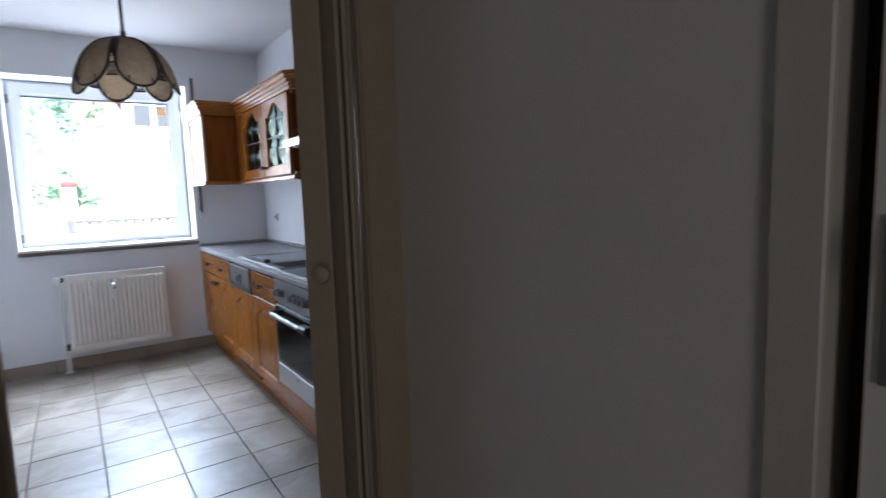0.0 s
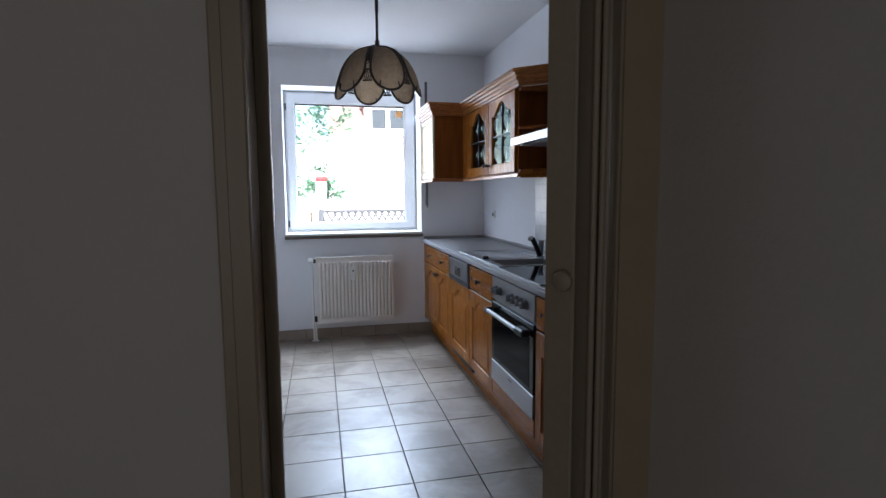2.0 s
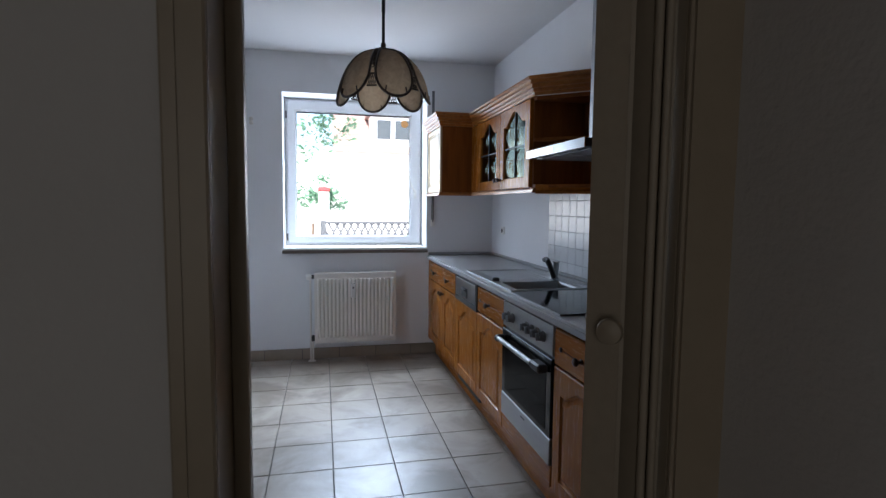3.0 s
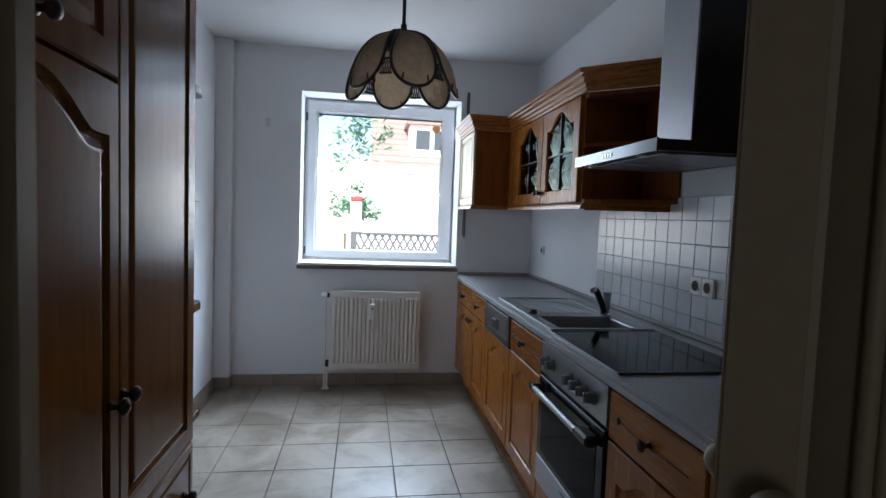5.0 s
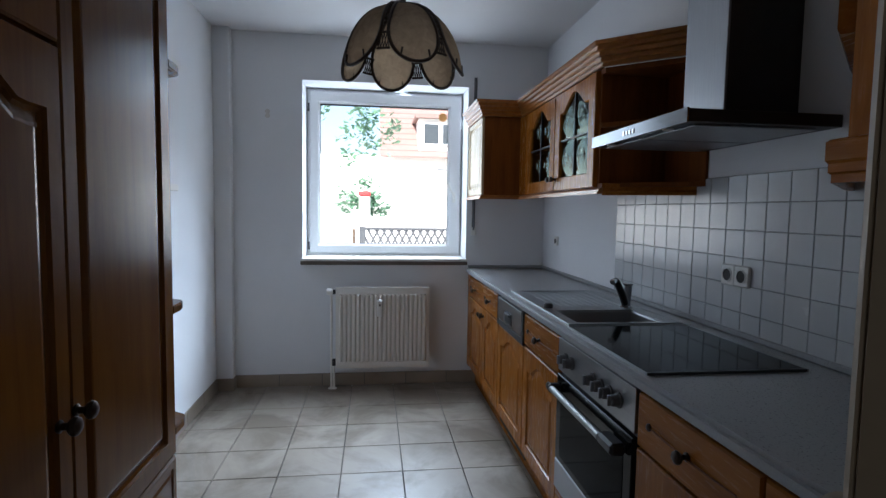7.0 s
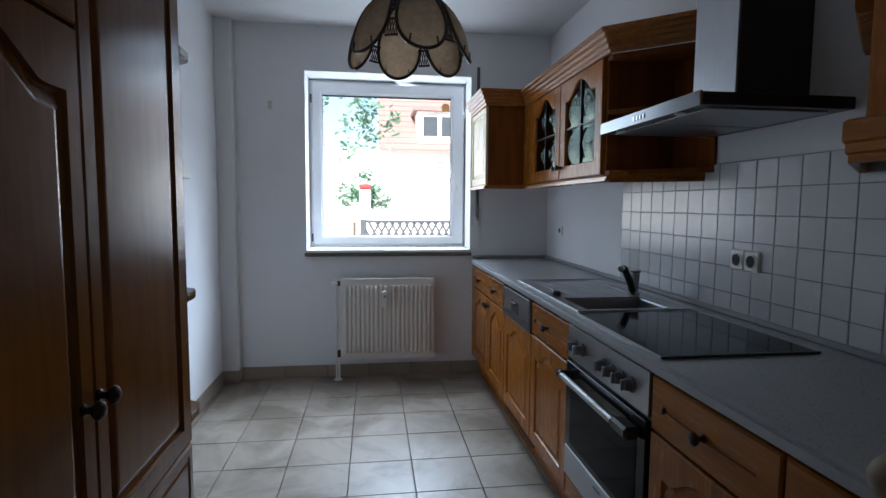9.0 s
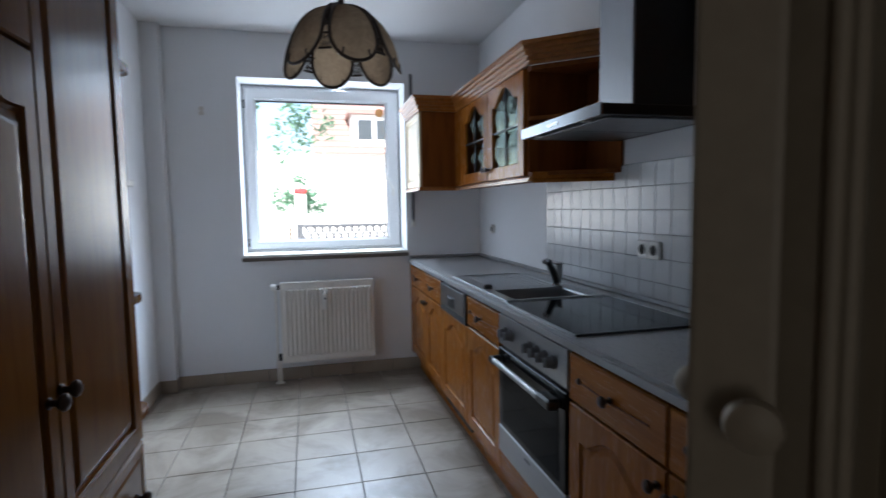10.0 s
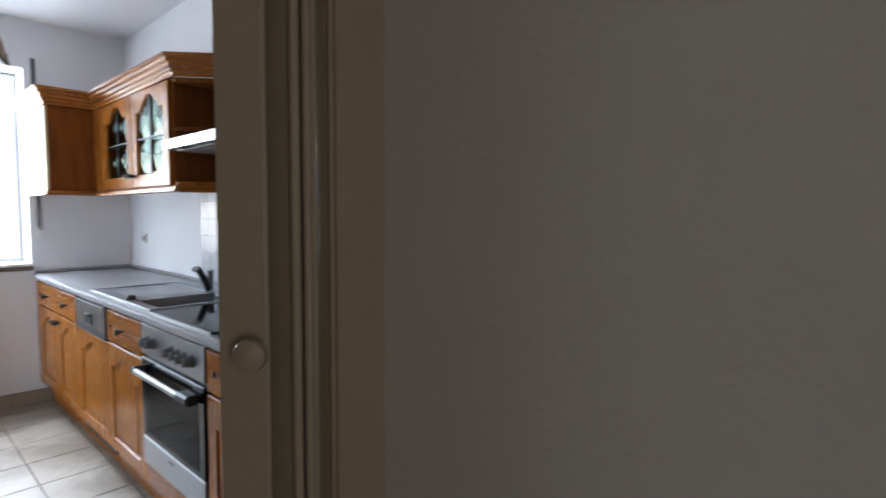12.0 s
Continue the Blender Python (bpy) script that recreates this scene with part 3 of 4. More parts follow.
bm = lathe(bmesh.new(), (0.722, RY + 0.035, 0.697), (-1, 0, 0), [(0.009, 0), (0.009, 0.014), (0.015, 0.016), (0.024, 0.024), (0.024, 0.050), (0.019, 0.060), (0, 0.061)], 18)
part("thermostat", bm, WHITE, rad, "white thermostat head", True)
part("valve", boxes((0.700, 0.724, RY + 0.022, RY + 0.048, 0.680, 0.712), bev=0.004), BLACK, rad, "dark valve body")
part("return_valve", boxes((0.700, 0.726, RY + 0.020, RY + 0.05, 0.168, 0.215), bev=0.004), BLACK, rad, "dark return valve")
for x in (0.694, 0.712):
    part("pipe", tube(bmesh.new(), [(x, RY + 0.04, 0.0), (x, RY + 0.04, 0.19)] if x > 0.70 else [(x, RY + 0.04, 0.0), (x, RY + 0.04, 0.68)], 0.0075, 10), RAD, rad, "", True)
    part("pipe_collar", lathe(bmesh.new(), (x, RY + 0.04, 0.0), (0, 0, 1), [(0.022, 0), (0.021, 0.006), (0.010, 0.009), (0.010, 0.016), (0, 0.016)], 14), WHITE, rad)
part("heat_meter", boxes((1.014, 1.050, RY - 0.048, RY - 0.0125, 0.530, 0.646), bev=0.004), WHITE, rad, "white heat meter")
part("meter_dial", boxes((1.026, 1.038, RY - 0.0500, RY - 0.0475, 0.605, 0.620)), STRAP, rad)
for x in (0.85, 1.26):
    part("bracket", boxes((x, x + 0.03, RY + 0.060, YW, 0.25, 0.65)), RAD, rad)

# ---------- base units ----------
FX = 1.702          # front plane of the carcasses' doors (outer face at FX - 0.02)
WT = 0.858          # top of the worktop
place = facing_x(FX, -1)


def base_unit(y0, y1, label, drawer=True, knob_at='far'):
    u = thing("base_cabinet", ((FX + XR) / 2, (y0 + y1) / 2, 0.0), label, "kitchen cabinet", "base units of the kitchen")
    part("body", boxes((FX, XR - 0.002, y0 + 0.001, y0 + 0.017, 0.14, 0.818), (FX, XR - 0.002, y1 - 0.017, y1 - 0.001, 0.14, 0.818), (FX, XR - 0.002, y0 + 0.017, y1 - 0.017, 0.14, 0.156), (XR - 0.014, XR - 0.002, y0 + 0.017, y1 - 0.017, 0.156, 0.818)), OAK_SHADED, u)
    if drawer:
        df = part("drawer_front", slab_front(y0 + 0.003, y1 - 0.003, 0.664, 0.808, place, 0.02, False), OAK_H, u)
        ym, half = (y0 + y1) / 2, (y1 - y0) / 2 - 0.065
        part("stud", lathe(bmesh.new(), (FX - 0.02, ym + half, 0.737), (-1, 0, 0), [(0.010, 0), (0.010, 0.004), (0.007, 0.007), (0, 0.008)], 10), IRON, df, "small dark stud", True)
        # raised dark strip in place of the shaded groove routed across the drawer
        part("handle_strip", tube(bmesh.new(), [(FX - 0.021, ym - half, 0.737), (FX - 0.024, ym - half * 0.5, 0.735), (FX - 0.025, ym, 0.734), (FX - 0.024, ym + half * 0.5, 0.735), (FX - 0.021, ym + half, 0.737)], 0.0022, 6), OAK_SHADED, df, "thin dark wooden strip standing in for a routed groove's shading", True)
        knob(df, ((FX - 0.02), ym, 0.737), (-1, 0, 0))
        top = 0.657
    else:
        top = 0.657
    dr = part("door", panel_front(y0 + 0.003, y1 - 0.003, 0.150, top, place, 0.02, 0.062, 0.055), OAK, u)
    ky = y1 - 0.032 if knob_at == 'far' else y0 + 0.032
    knob(dr, (FX - 0.02, ky, top - 0.045), (-1, 0, 0))
    return u


base_unit(4.985, 5.46, "honey oak base cabinet with drawer and arched door beside the window", knob_at='near')
base_unit(4.562, 4.985, "honey oak base cabinet with drawer and arched panel door", knob_at='far')
base_unit(3.585, 4.052, "honey oak base cabinet under the sink", knob_at='near')
base_unit(2.530, 2.985, "honey oak base cabinet beside the oven", knob_at='near')
base_unit(2.060, 2.530, "honey oak base cabinet at the near end of the worktop", knob_at='far')
solid("filler_strip", boxes((FX - 0.018, FX, 5.461, YW - 0.002, 0.14, 0.818)), OAK, "honey oak filler strip at the window wall", "filler strip", kind="")

dw = thing("dishwasher", (1.97, 4.307, 0.0), "built-in dishwasher with steel panel and oak door front", "dishwasher")
part("body", boxes((FX + 0.002, XR - 0.05, 4.058, 4.556, 0.10, 0.815)), DARK, dw)
part("control_panel", boxes((FX - 0.024, FX, 4.084, 4.555, 0.686, 0.806), bev=0.001), STEEL, dw, "brushed steel control panel")
part("panel_edge", boxes((FX - 0.026, FX, 4.052, 4.083, 0.655, 0.812), (FX - 0.026, FX, 4.5555, 4.561, 0.655, 0.812), (FX - 0.0255, FX, 4.0835, 4.555, 0.655, 0.685)), DARK, dw, "black edge strip")
part("handle_recess", boxes((FX - 0.0275, FX - 0.024, 4.262, 4.392, 0.700, 0.760), bev=0.001), DARK, dw, "black grip recess")
part("grip", boxes((FX - 0.036, FX - 0.0275, 4.290, 4.364, 0.742, 0.752), bev=0.001), BLACK, dw)
part("door", panel_front(4.058, 4.556, 0.150, 0.650, place, 0.02, 0.062, 0.055), OAK, dw)

ov = thing("oven", (1.97, 3.288, 0.0), "built-in electric oven with steel panel and black glass door", "oven")
OY0, OY1 = 2.990, 3.582
part("body", boxes((FX + 0.002, XR - 0.08, OY0 + 0.01, OY1 - 0.01, 0.16, 0.815)), DARK, ov)
part("control_panel", boxes((FX - 0.022, FX, OY0 + 0.002, OY1 - 0.002, 0.690, 0.812), bev=0.001), STEEL, ov, "brushed steel control panel")
part("vent_gap", boxes((FX - 0.008, FX, OY0 + 0.004, OY1 - 0.004, 0.676, 0.690)), BLACK, ov)
dv = part("oven_door", boxes((FX - 0.026, FX, OY0 + 0.004, OY1 - 0.004, 0.350, 0.676), bev=0.003), OVENGLASS, ov, "black glass oven door")
part("door_window", boxes((FX - 0.0275, FX - 0.0262, OY0 + 0.05, OY1 - 0.05, 0.375, 0.615)), DARKGLASS, dv)
part("lower_panel", boxes((FX - 0.027, FX, OY0 + 0.004, OY1 - 0.004, 0.238, 0.349), bev=0.003), STEEL, ov, "brushed steel lower strip")
part("maker_mark", boxes((FX - 0.0282, FX - 0.027, 3.26, 3.31, 0.318, 0.326)), STRAP, ov)
bm = tube(bmesh.new(), [(FX - 0.062, OY0 + 0.125, 0.630), (FX - 0.062, OY1 - 0.050, 0.630)], 0.012, 14)
part("handle_bar", bm, ALU, dv, "aluminium bar handle", True)
for y in (OY0 + 0.03, OY1 - 0.055):
    part("handle_foot", boxes((FX - 0.073, FX - 0.026, y, y + (0.095 if y < 3.2 else 0.025), 0.612, 0.648), bev=0.008), BLACK, dv, "black handle mount")
for y in (3.50, 3.445, 3.265, 3.205, 3.145, 3.085):
    bm = lathe(bmesh.new(), (FX - 0.022, y, 0.748), (-1, 0, 0), [(0.023, 0), (0.023, 0.004), (0.018, 0.006), (0.017, 0.022), (0.014, 0.026), (0, 0.026)], 20)
    kn = part("control_knob", bm, STRAP, ov, "grey control knob", True)
    part("grip", boxes((FX - 0.058, FX - 0.047, y - 0.004, y + 0.004, 0.732, 0.764), bev=0.002), STEEL_V, kn)
part("bottom_board", boxes((FX - 0.02, FX, OY0 + 0.002, OY1 - 0.002, 0.150, 0.232), bev=0.003), OAK_H, ov, "honey oak board below the oven")

solid("plinth", boxes((FX + 0.045, FX + 0.061, 2.05, YW - 0.004, 0.002, 0.139)), OAK_H, "recessed wooden plinth under the base cabinets", "plinth", kind="")

# ---------- worktop with sink and hob ----------
BX0, BX1, BY0, BY1 = 1.742, 2.10, 3.575, 3.842   # sink bowl
worktop = thing("worktop", (1.96, 3.8, WT - 0.038), "grey speckled laminate worktop with rounded front edge", "worktop")
part("slab", boxes((1.680, BX0, 2.045, YW - 0.001, WT - 0.038, WT), (BX1, XR - 0.001, 2.045, YW - 0.001, WT - 0.038, WT), (BX0, BX1, 2.045, BY0, WT - 0.038, WT), (BX0, BX1, BY1, YW - 0.001, WT - 0.038, WT)), TOP, worktop)
ed = boxes((1.666, 1.6798, 2.045, YW - 0.001, WT - 0.038, WT))
bmesh.ops.bevel(ed, geom=[e for e in ed.edges if all(abs(v.co.x - 1.666) < 1e-4 for v in e.verts) and abs(e.verts[0].co.z - e.verts[1].co.z) < 1e-4], offset=0.011, segments=4, affect='EDGES')
part("front_edge", ed, EDGE, worktop, "rounded front edge, coloured lighter where it catches light", True)
solid("wall_strip", boxes((XR - 0.020, XR - 0.001, 4.60, YW - 0.021, WT + 0.001, WT + 0.022), (XR - 0.020, XR - 0.009, 2.045, 4.60, WT + 0.001, WT + 0.022), (1.68, XR - 0.001, YW - 0.020, YW - 0.001, WT + 0.001, WT + 0.022), bev=0.004), TOP, "grey laminate sealing strip along the worktop", "sealing strip", kind="")

sink = thing("sink", (1.96, 3.99, WT), "stainless steel inset sink with ribbed drainboard", "sink")
SX0, SX1, SY0, SY1 = 1.704, 2.156, 3.552, 4.372
bm = boxes((SX0, BX0 + 0.008, SY0, SY1, WT + 0.0005, WT + 0.006), (BX1 - 0.008, SX1, SY0, SY1, WT + 0.0005, WT + 0.006), (BX0 + 0.008, BX1 - 0.008, SY0, BY0 + 0.008, WT + 0.0005, WT + 0.006), (BX0 + 0.008, BX1 - 0.008, BY1 - 0.008, SY1, WT + 0.0005, WT + 0.004))
part("rim", bm, SINK, sink)
bm = bmesh.new()
rr = lambda i, z: [(BX0 + i, BY0 + i, z), (BX1 - i, BY0 + i, z), (BX1 - i, BY1 - i, z), (BX0 + i, BY1 - i, z)]
rings = [[bm.verts.new(q) for q in rr(i, z)] for i, z in ((0.006, WT + 0.005), (0.010, WT - 0.004), (0.016, WT - 0.13), (0.030, WT - 0.145))]
for A, B in zip(rings, rings[1:]):
    for k in range(4):
        bm.faces.new((A[k], A[(k + 1) % 4], B[(k + 1) % 4], B[k]))
bm.faces.new(rings[-1])
part("bowl", bm, SINK, sink)
for i in range(9):
    x = 1.78 + i * 0.034
    part("drain_rib", boxes((x, x + 0.012, 3.93, 4.31, WT + 0.004, WT + 0.0053), bev=0.0005), SINK, sink)
part("raised_edge", boxes((SX0, SX0 + 0.01, SY0, SY1, WT + 0.005, WT + 0.0075), (SX1 - 0.01, SX1, SY0, SY1, WT + 0.005, WT + 0.0075), (SX0 + 0.01, SX1 - 0.01, SY0, SY0 + 0.01, WT + 0.005, WT + 0.0075), (SX0 + 0.01, SX1 - 0.01, SY1 - 0.01, SY1, WT + 0.005, WT + 0.0075), bev=0.001), SINK, sink)
part("drain_knob", lathe(bmesh.new(), (1.742, 3.895, WT + 0.005), (0, 0, 1), [(0.02, 0), (0.02, 0.014), (0.014, 0.02), (0, 0.021)], 16), BLACK, sink, "dark waste knob", True)
part("drain", lathe(bmesh.new(), (1.93, 3.70, WT - 0.1445), (0, 0, 1), [(0.035, 0), (0.034, 0.003), (0.02, 0.002), (0, 0.001)], 18), CHROME, sink)

TPX, TPY = 2.088, 3.874
tap = thing("tap", (TPX, TPY, WT + 0.006), "dark single-lever pull-out kitchen tap on the sink rim", "tap")
part("base_ring", lathe(bmesh.new(), (TPX, TPY, WT + 0.006), (0, 0, 1), [(0.026, 0), (0.026, 0.006), (0.021, 0.010), (0, 0.010)], 18), CHROME, tap)
part("tap_body", tube(bmesh.new(), [(TPX, TPY, WT + 0.010), (TPX, TPY, WT + 0.05), (TPX + 0.002, TPY, WT + 0.092), (TPX + 0.004, TPY, WT + 0.104)], [0.017, 0.019, 0.021, 0.019], 16), STEEL_V, tap, "grey metal body", True)
part("lever", boxes((TPX - 0.018, TPX + 0.024, TPY - 0.018, TPY + 0.018, WT + 0.105, WT + 0.113), bev=0.004), STEEL, tap, "flat grey lever", True)
part("spout", tube(bmesh.new(), [(TPX - 0.010, TPY - 0.008, WT + 0.025), (TPX - 0.028, TPY - 0.022, WT + 0.060), (TPX - 0.058, TPY - 0.044, WT + 0.105), (TPX - 0.075, TPY - 0.057, WT + 0.127), (TPX - 0.088, TPY - 0.066, WT + 0.134)], [0.015, 0.0155, 0.015, 0.0155, 0.013], 12), BLACK, tap, "black pull-out spout", True)
part("spout_tip", tube(bmesh.new(), [(TPX - 0.088, TPY - 0.066, WT + 0.134), (TPX - 0.103, TPY - 0.078, WT + 0.130)], 0.0125, 12), CHROME, tap, "chrome spray tip", True)

hob = thing("hob", (1.93, 3.24, WT), "black glass-ceramic hob set in the worktop", "hob")
part("glass", boxes((1.692, 2.150, 2.965, 3.520, WT + 0.0005, WT + 0.006), bev=0.002), DARKGLASS, hob)
part("rim", boxes((1.6905, 1.692, 2.960, 3.525, WT + 0.0005, WT + 0.0075), (2.150, 2.156, 2.960, 3.525, WT + 0.0005, WT + 0.0075), (1.692, 2.150, 3.520, 3.525, WT + 0.0005, WT + 0.0075)), STEEL, hob, "steel rim")
part("rim_front", boxes((1.692, 2.150, 2.958, 2.965, WT + 0.0005, WT + 0.0075)), BLACK, hob)

# ---------- wall units ----------
UX = 1.940      # carcass front; door faces at UX - 0.02
UZ0, UZ1 = 1.385, 1.880
CROWN = [(0.0, 1.882), (0.014, 1.882), (0.014, 1.897), (0.023, 1.900), (0.023, 1.916), (0.034, 1.920), (0.034, 1.937), (0.046, 1.942), (0.046, 1.958), (0.058, 1.962), (0.058, 1.978), (0.0, 1.978)]
RAIL = [(0.0, 1.358), (0.026, 1.358), (0.026, 1.366), (0.020, 1.368), (0.020, 1.375), (0.010, 1.384), (0.0, 1.384)]


def glass_door(parent, y0, y1, z0, z1, knob_y):
    pl = facing_x(UX, -1)
    rim = rect_like(y0, y1, z0, z1)
    hole = arch_outline(y0 + 0.068, y1 - 0.068, z0 + 0.062, z1 - 0.030, 0.075)
    bm = bmesh.new()
    rows = [(rim, 0.0), (rim, 0.016), (inset(rim, 0.004), 0.020), (hole, 0.020), (inset(hole, 0.004), 0.014), (inset(hole, 0.006), 0.0)]
    ringstack(bm, rows, pl, cap=False)
    for f in [f for f in bm.faces if len(f.verts) > 4]:
        bm.faces.remove(f)
    d = part("door", bm, OAK, parent, "honey oak door with arched glass")
    ym = (y0 + y1) / 2
    hy0, hy1, hz0, hz1 = y0 + 0.062, y1 - 0.062, z0 + 0.056, z1 - 0.026
    zm = hz0 + (hz1 - hz0) * 0.47
    sh = z1 - 0.105
    for a0, a1 in ((hy0, ym), (ym, hy1)):
        for c0, c1 in ((hz0, zm), (zm, hz1)):
            bm = bmesh.new()
            N = 22
            grid = []
            for i in range(N + 1):
                row = []
                for j in range(N + 1):
                    s, t = i / N, j / N
                    y, z = a0 + (a1 - a0) * s, c0 + (c1 - c0) * t
                    if c1 == hz1:
                        e = min((y - hy0) / (hy1 - hy0), 1 - (y - hy0) / (hy1 - hy0))
                        top = sh + (hz1 - sh) * min(1.0, max(0.0, (e - 0.10) / 0.3))
                        z = c0 + (top - c0) * t
                    r = math.hypot((s - 0.5) * 2, (t - 0.5) * 2)
                    dome = 0.007 * max(0.0, 1 - r * r) + 0.0030 * math.cos(r * 19.0) * max(0, 1 - r)
                    row.append(bm.verts.new(pl(y, z, 0.006 + dome)))
                grid.append(row)
            for i in range(N):
                for j in range(N):
                    bm.faces.new((grid[i][j], grid[i + 1][j], grid[i + 1][j + 1], grid[i][j + 1]))
            g = part("pane", bm, LEADGLASS, d, "bulged leaded glass pane", True)
            g.visible_shadow = False
    part("lead_bar", boxes((UX - 0.013, UX - 0.005, ym - 0.004, ym + 0.004, hz0, hz1 - 0.004), (UX - 0.0128, UX - 0.0052, hy0, ym - 0.004, zm - 0.004, zm + 0.004), (UX - 0.0128, UX - 0.0052, ym + 0.004, hy1, zm - 0.004, zm + 0.004)), LEAD, d, "dark lead glazing bars")
    knob(d, (UX - 0.02, knob_y, z0 + 0.060), (-1, 0, 0), 0.014)


gl = thing("glazed_wall_cabinet", (2.08, 4.39, UZ0), "honey oak wall cabinet with two arched lead-glass doors", "wall cabinet")
GY0, GY1 = 3.885, 4.905
part("body", boxes((UX, XR - 0.002, GY0 + 0.001, GY0 + 0.017, UZ0, UZ1), (UX, XR - 0.002, GY1 - 0.017, GY1 - 0.001, UZ0, UZ1), (UX, XR - 0.002, GY0 + 0.017, GY1 - 0.017, UZ0, UZ0 + 0.016), (UX, XR - 0.002, GY0 + 0.017, GY1 - 0.017, UZ1 - 0.016, UZ1), (XR - 0.012, XR - 0.002, GY0 + 0.017, GY1 - 0.017, UZ0 + 0.016, UZ1 - 0.016)), OAK_SHADED, gl)
part("shelf", boxes((UX + 0.03, XR - 0.013, GY0 + 0.018, GY1 - 0.018, 1.63, 1.646)), OAK_SHADED, gl)
glass_door(gl, 4.398, 4.902, UZ0 + 0.003, UZ1 - 0.002, 4.425)
glass_door(gl, 3.888, 4.392, UZ0 + 0.003, UZ1 - 0.002, 4.365)

co = thing("corner_wall_cabinet", (1.96, 5.40, UZ0), "honey oak corner wall cabinet standing out beside the window", "wall cabinet")
CX, CY = 1.683, 5.060
part("body", boxes((CX + 0.004, XR - 0.002, CY, YW - 0.002, UZ0, UZ1)), OAK_SHADED, co, "plain oak veneer front in the shade-darkened tone")
# end panel in a paler oak tone than the other fronts
part("side_panel", panel_front(CY + 0.002, YW - 0.004, UZ0, UZ1, facing_x(CX + 0.003, -1), 0.016, 0.045, 0.0, False), PALE, co, "pale end panel beside the window")
part("corner_filler", boxes((UX - 0.02, UX + 0.0, 4.907, CY - 0.001, UZ0, UZ1), bev=0.003), OAK, co)

op = thing("open_end_shelf", (2.08, 3.77, UZ0), "open diagonal oak end shelf between glazed cabinet and hood, boards darkened for shade", "wall shelf")
PY1 = 3.884
FY0, FY1 = 3.835, 3.560      # diagonal front: at the cabinet front, at the wall


def end_plan(grow=0.0):
    return [(UX - 0.002, PY1 - 0.017), (XR - 0.013, PY1 - 0.017), (XR - 0.013, FY1 + 0.02 - grow), (UX - 0.002, FY0 - grow)]


# boards in the darkened veneer, so the open shelf looks shaded inside
part("side_board", boxes((UX, XR - 0.002, PY1 - 0.016, PY1 - 0.001, UZ0, UZ1)), OAK_SHADED, op)
part("back_board", boxes((XR - 0.012, XR - 0.002, FY1 + 0.02, PY1 - 0.017, UZ0, UZ1)), OAK_SHADED, op)
part("top_board", plan_prism(end_plan(), UZ1 - 0.02, UZ1), OAK_SHADED, op)
part("shelf", plan_prism(end_plan(-0.02), 1.638, 1.658, 0.003), OAK_SHADED, op)
part("bottom_board", plan_prism(end_plan(), UZ0 + 0.001, UZ0 + 0.018), OAK_SHADED, op)
part("end_rail", sweep(bmesh.new(), [(XR - 0.003, FY1 + 0.085), (UX + 0.002, FY0 - 0.002)], [(0.0, 1.352), (0.018, 1.352), (0.018, 1.364), (0.012, 1.372), (0.012, 1.398), (0.0, 1.404)]), OAK_H, op)

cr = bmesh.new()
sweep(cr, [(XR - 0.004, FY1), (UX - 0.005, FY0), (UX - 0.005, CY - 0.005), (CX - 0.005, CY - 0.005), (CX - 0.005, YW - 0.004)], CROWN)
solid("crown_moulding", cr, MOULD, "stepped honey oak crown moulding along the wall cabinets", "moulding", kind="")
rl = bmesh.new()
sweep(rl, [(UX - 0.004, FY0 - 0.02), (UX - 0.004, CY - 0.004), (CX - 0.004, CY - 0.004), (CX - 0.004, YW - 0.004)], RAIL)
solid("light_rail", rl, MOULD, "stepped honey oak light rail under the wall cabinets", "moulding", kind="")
ct = boxes((UX - 0.004, XR - 0.004, PY1, CY, UZ1 + 0.002, UZ1 + 0.012), (CX, XR - 0.004, CY + 0.001, YW - 0.004, UZ1 + 0.002, UZ1 + 0.012))
solid("cabinet_top_board", ct, OAK_SHADED, "oak top board over the wall cabinets", "top board", kind="")

# far wall unit beyond the hood
nc = thing("end_wall_cabinet", (2.08, 2.40, UZ0), "honey oak wall cabinet with a diagonal open end beyond the hood, boards darkened for shade", "wall cabinet")
# same honey oak; body and boards take the tone darkened for shade
part("body", boxes((UX, XR - 0.002, 2.06, 2.655, UZ0, UZ1)), OAK_SHADED, nc)
NP = [(UX, 2.656), (UX, 2.695), (XR - 0.004, 2.970), (XR - 0.004, 2.656)]
part("bottom_board", plan_prism(NP, UZ0 + 0.001, UZ0 + 0.018), OAK_SHADED, nc)
part("top_board", plan_prism(NP, UZ1 - 0.018, UZ1), OAK_SHADED, nc)
part("back_board", boxes((XR - 0.012, XR - 0.003, 2.6565, 2.95, UZ0 + 0.02, UZ1 - 0.02)), OAK_SHADED, nc)
part("bottom_moulding", sweep(bmesh.new(), [(UX - 0.002, 2.06), (UX - 0.002, 2.674), (XR - 0.006, 2.947)], [(0.0, 1.345), (0.018, 1.345), (0.018, 1.362), (0.024, 1.366), (0.024, 1.384), (0.030, 1.390), (0.030, 1.428), (0.022, 1.434), (0.0, 1.434)]), OAK_H, nc)
part("shelf", sweep(bmesh.new(), [(UX + 0.004, 2.690), (XR - 0.013, 2.955)], [(-0.10, 1.650), (0.012, 1.650), (0.018, 1.662), (0.018, 1.728), (0.008, 1.738), (-0.10, 1.738)]), OAK_H, nc, "oak shelf with a moulded front")
part("crown", sweep(bmesh.new(), [(UX - 0.003, 2.06), (UX - 0.003, 2.692), (XR - 0.006, 2.965)], CROWN), OAK_H, nc)
part("door", panel_front(2.065, 2.652, UZ0 + 0.003, UZ1 - 0.002, facing_x(UX, -1), 0.02, 0.07, 0.05), OAK, nc)

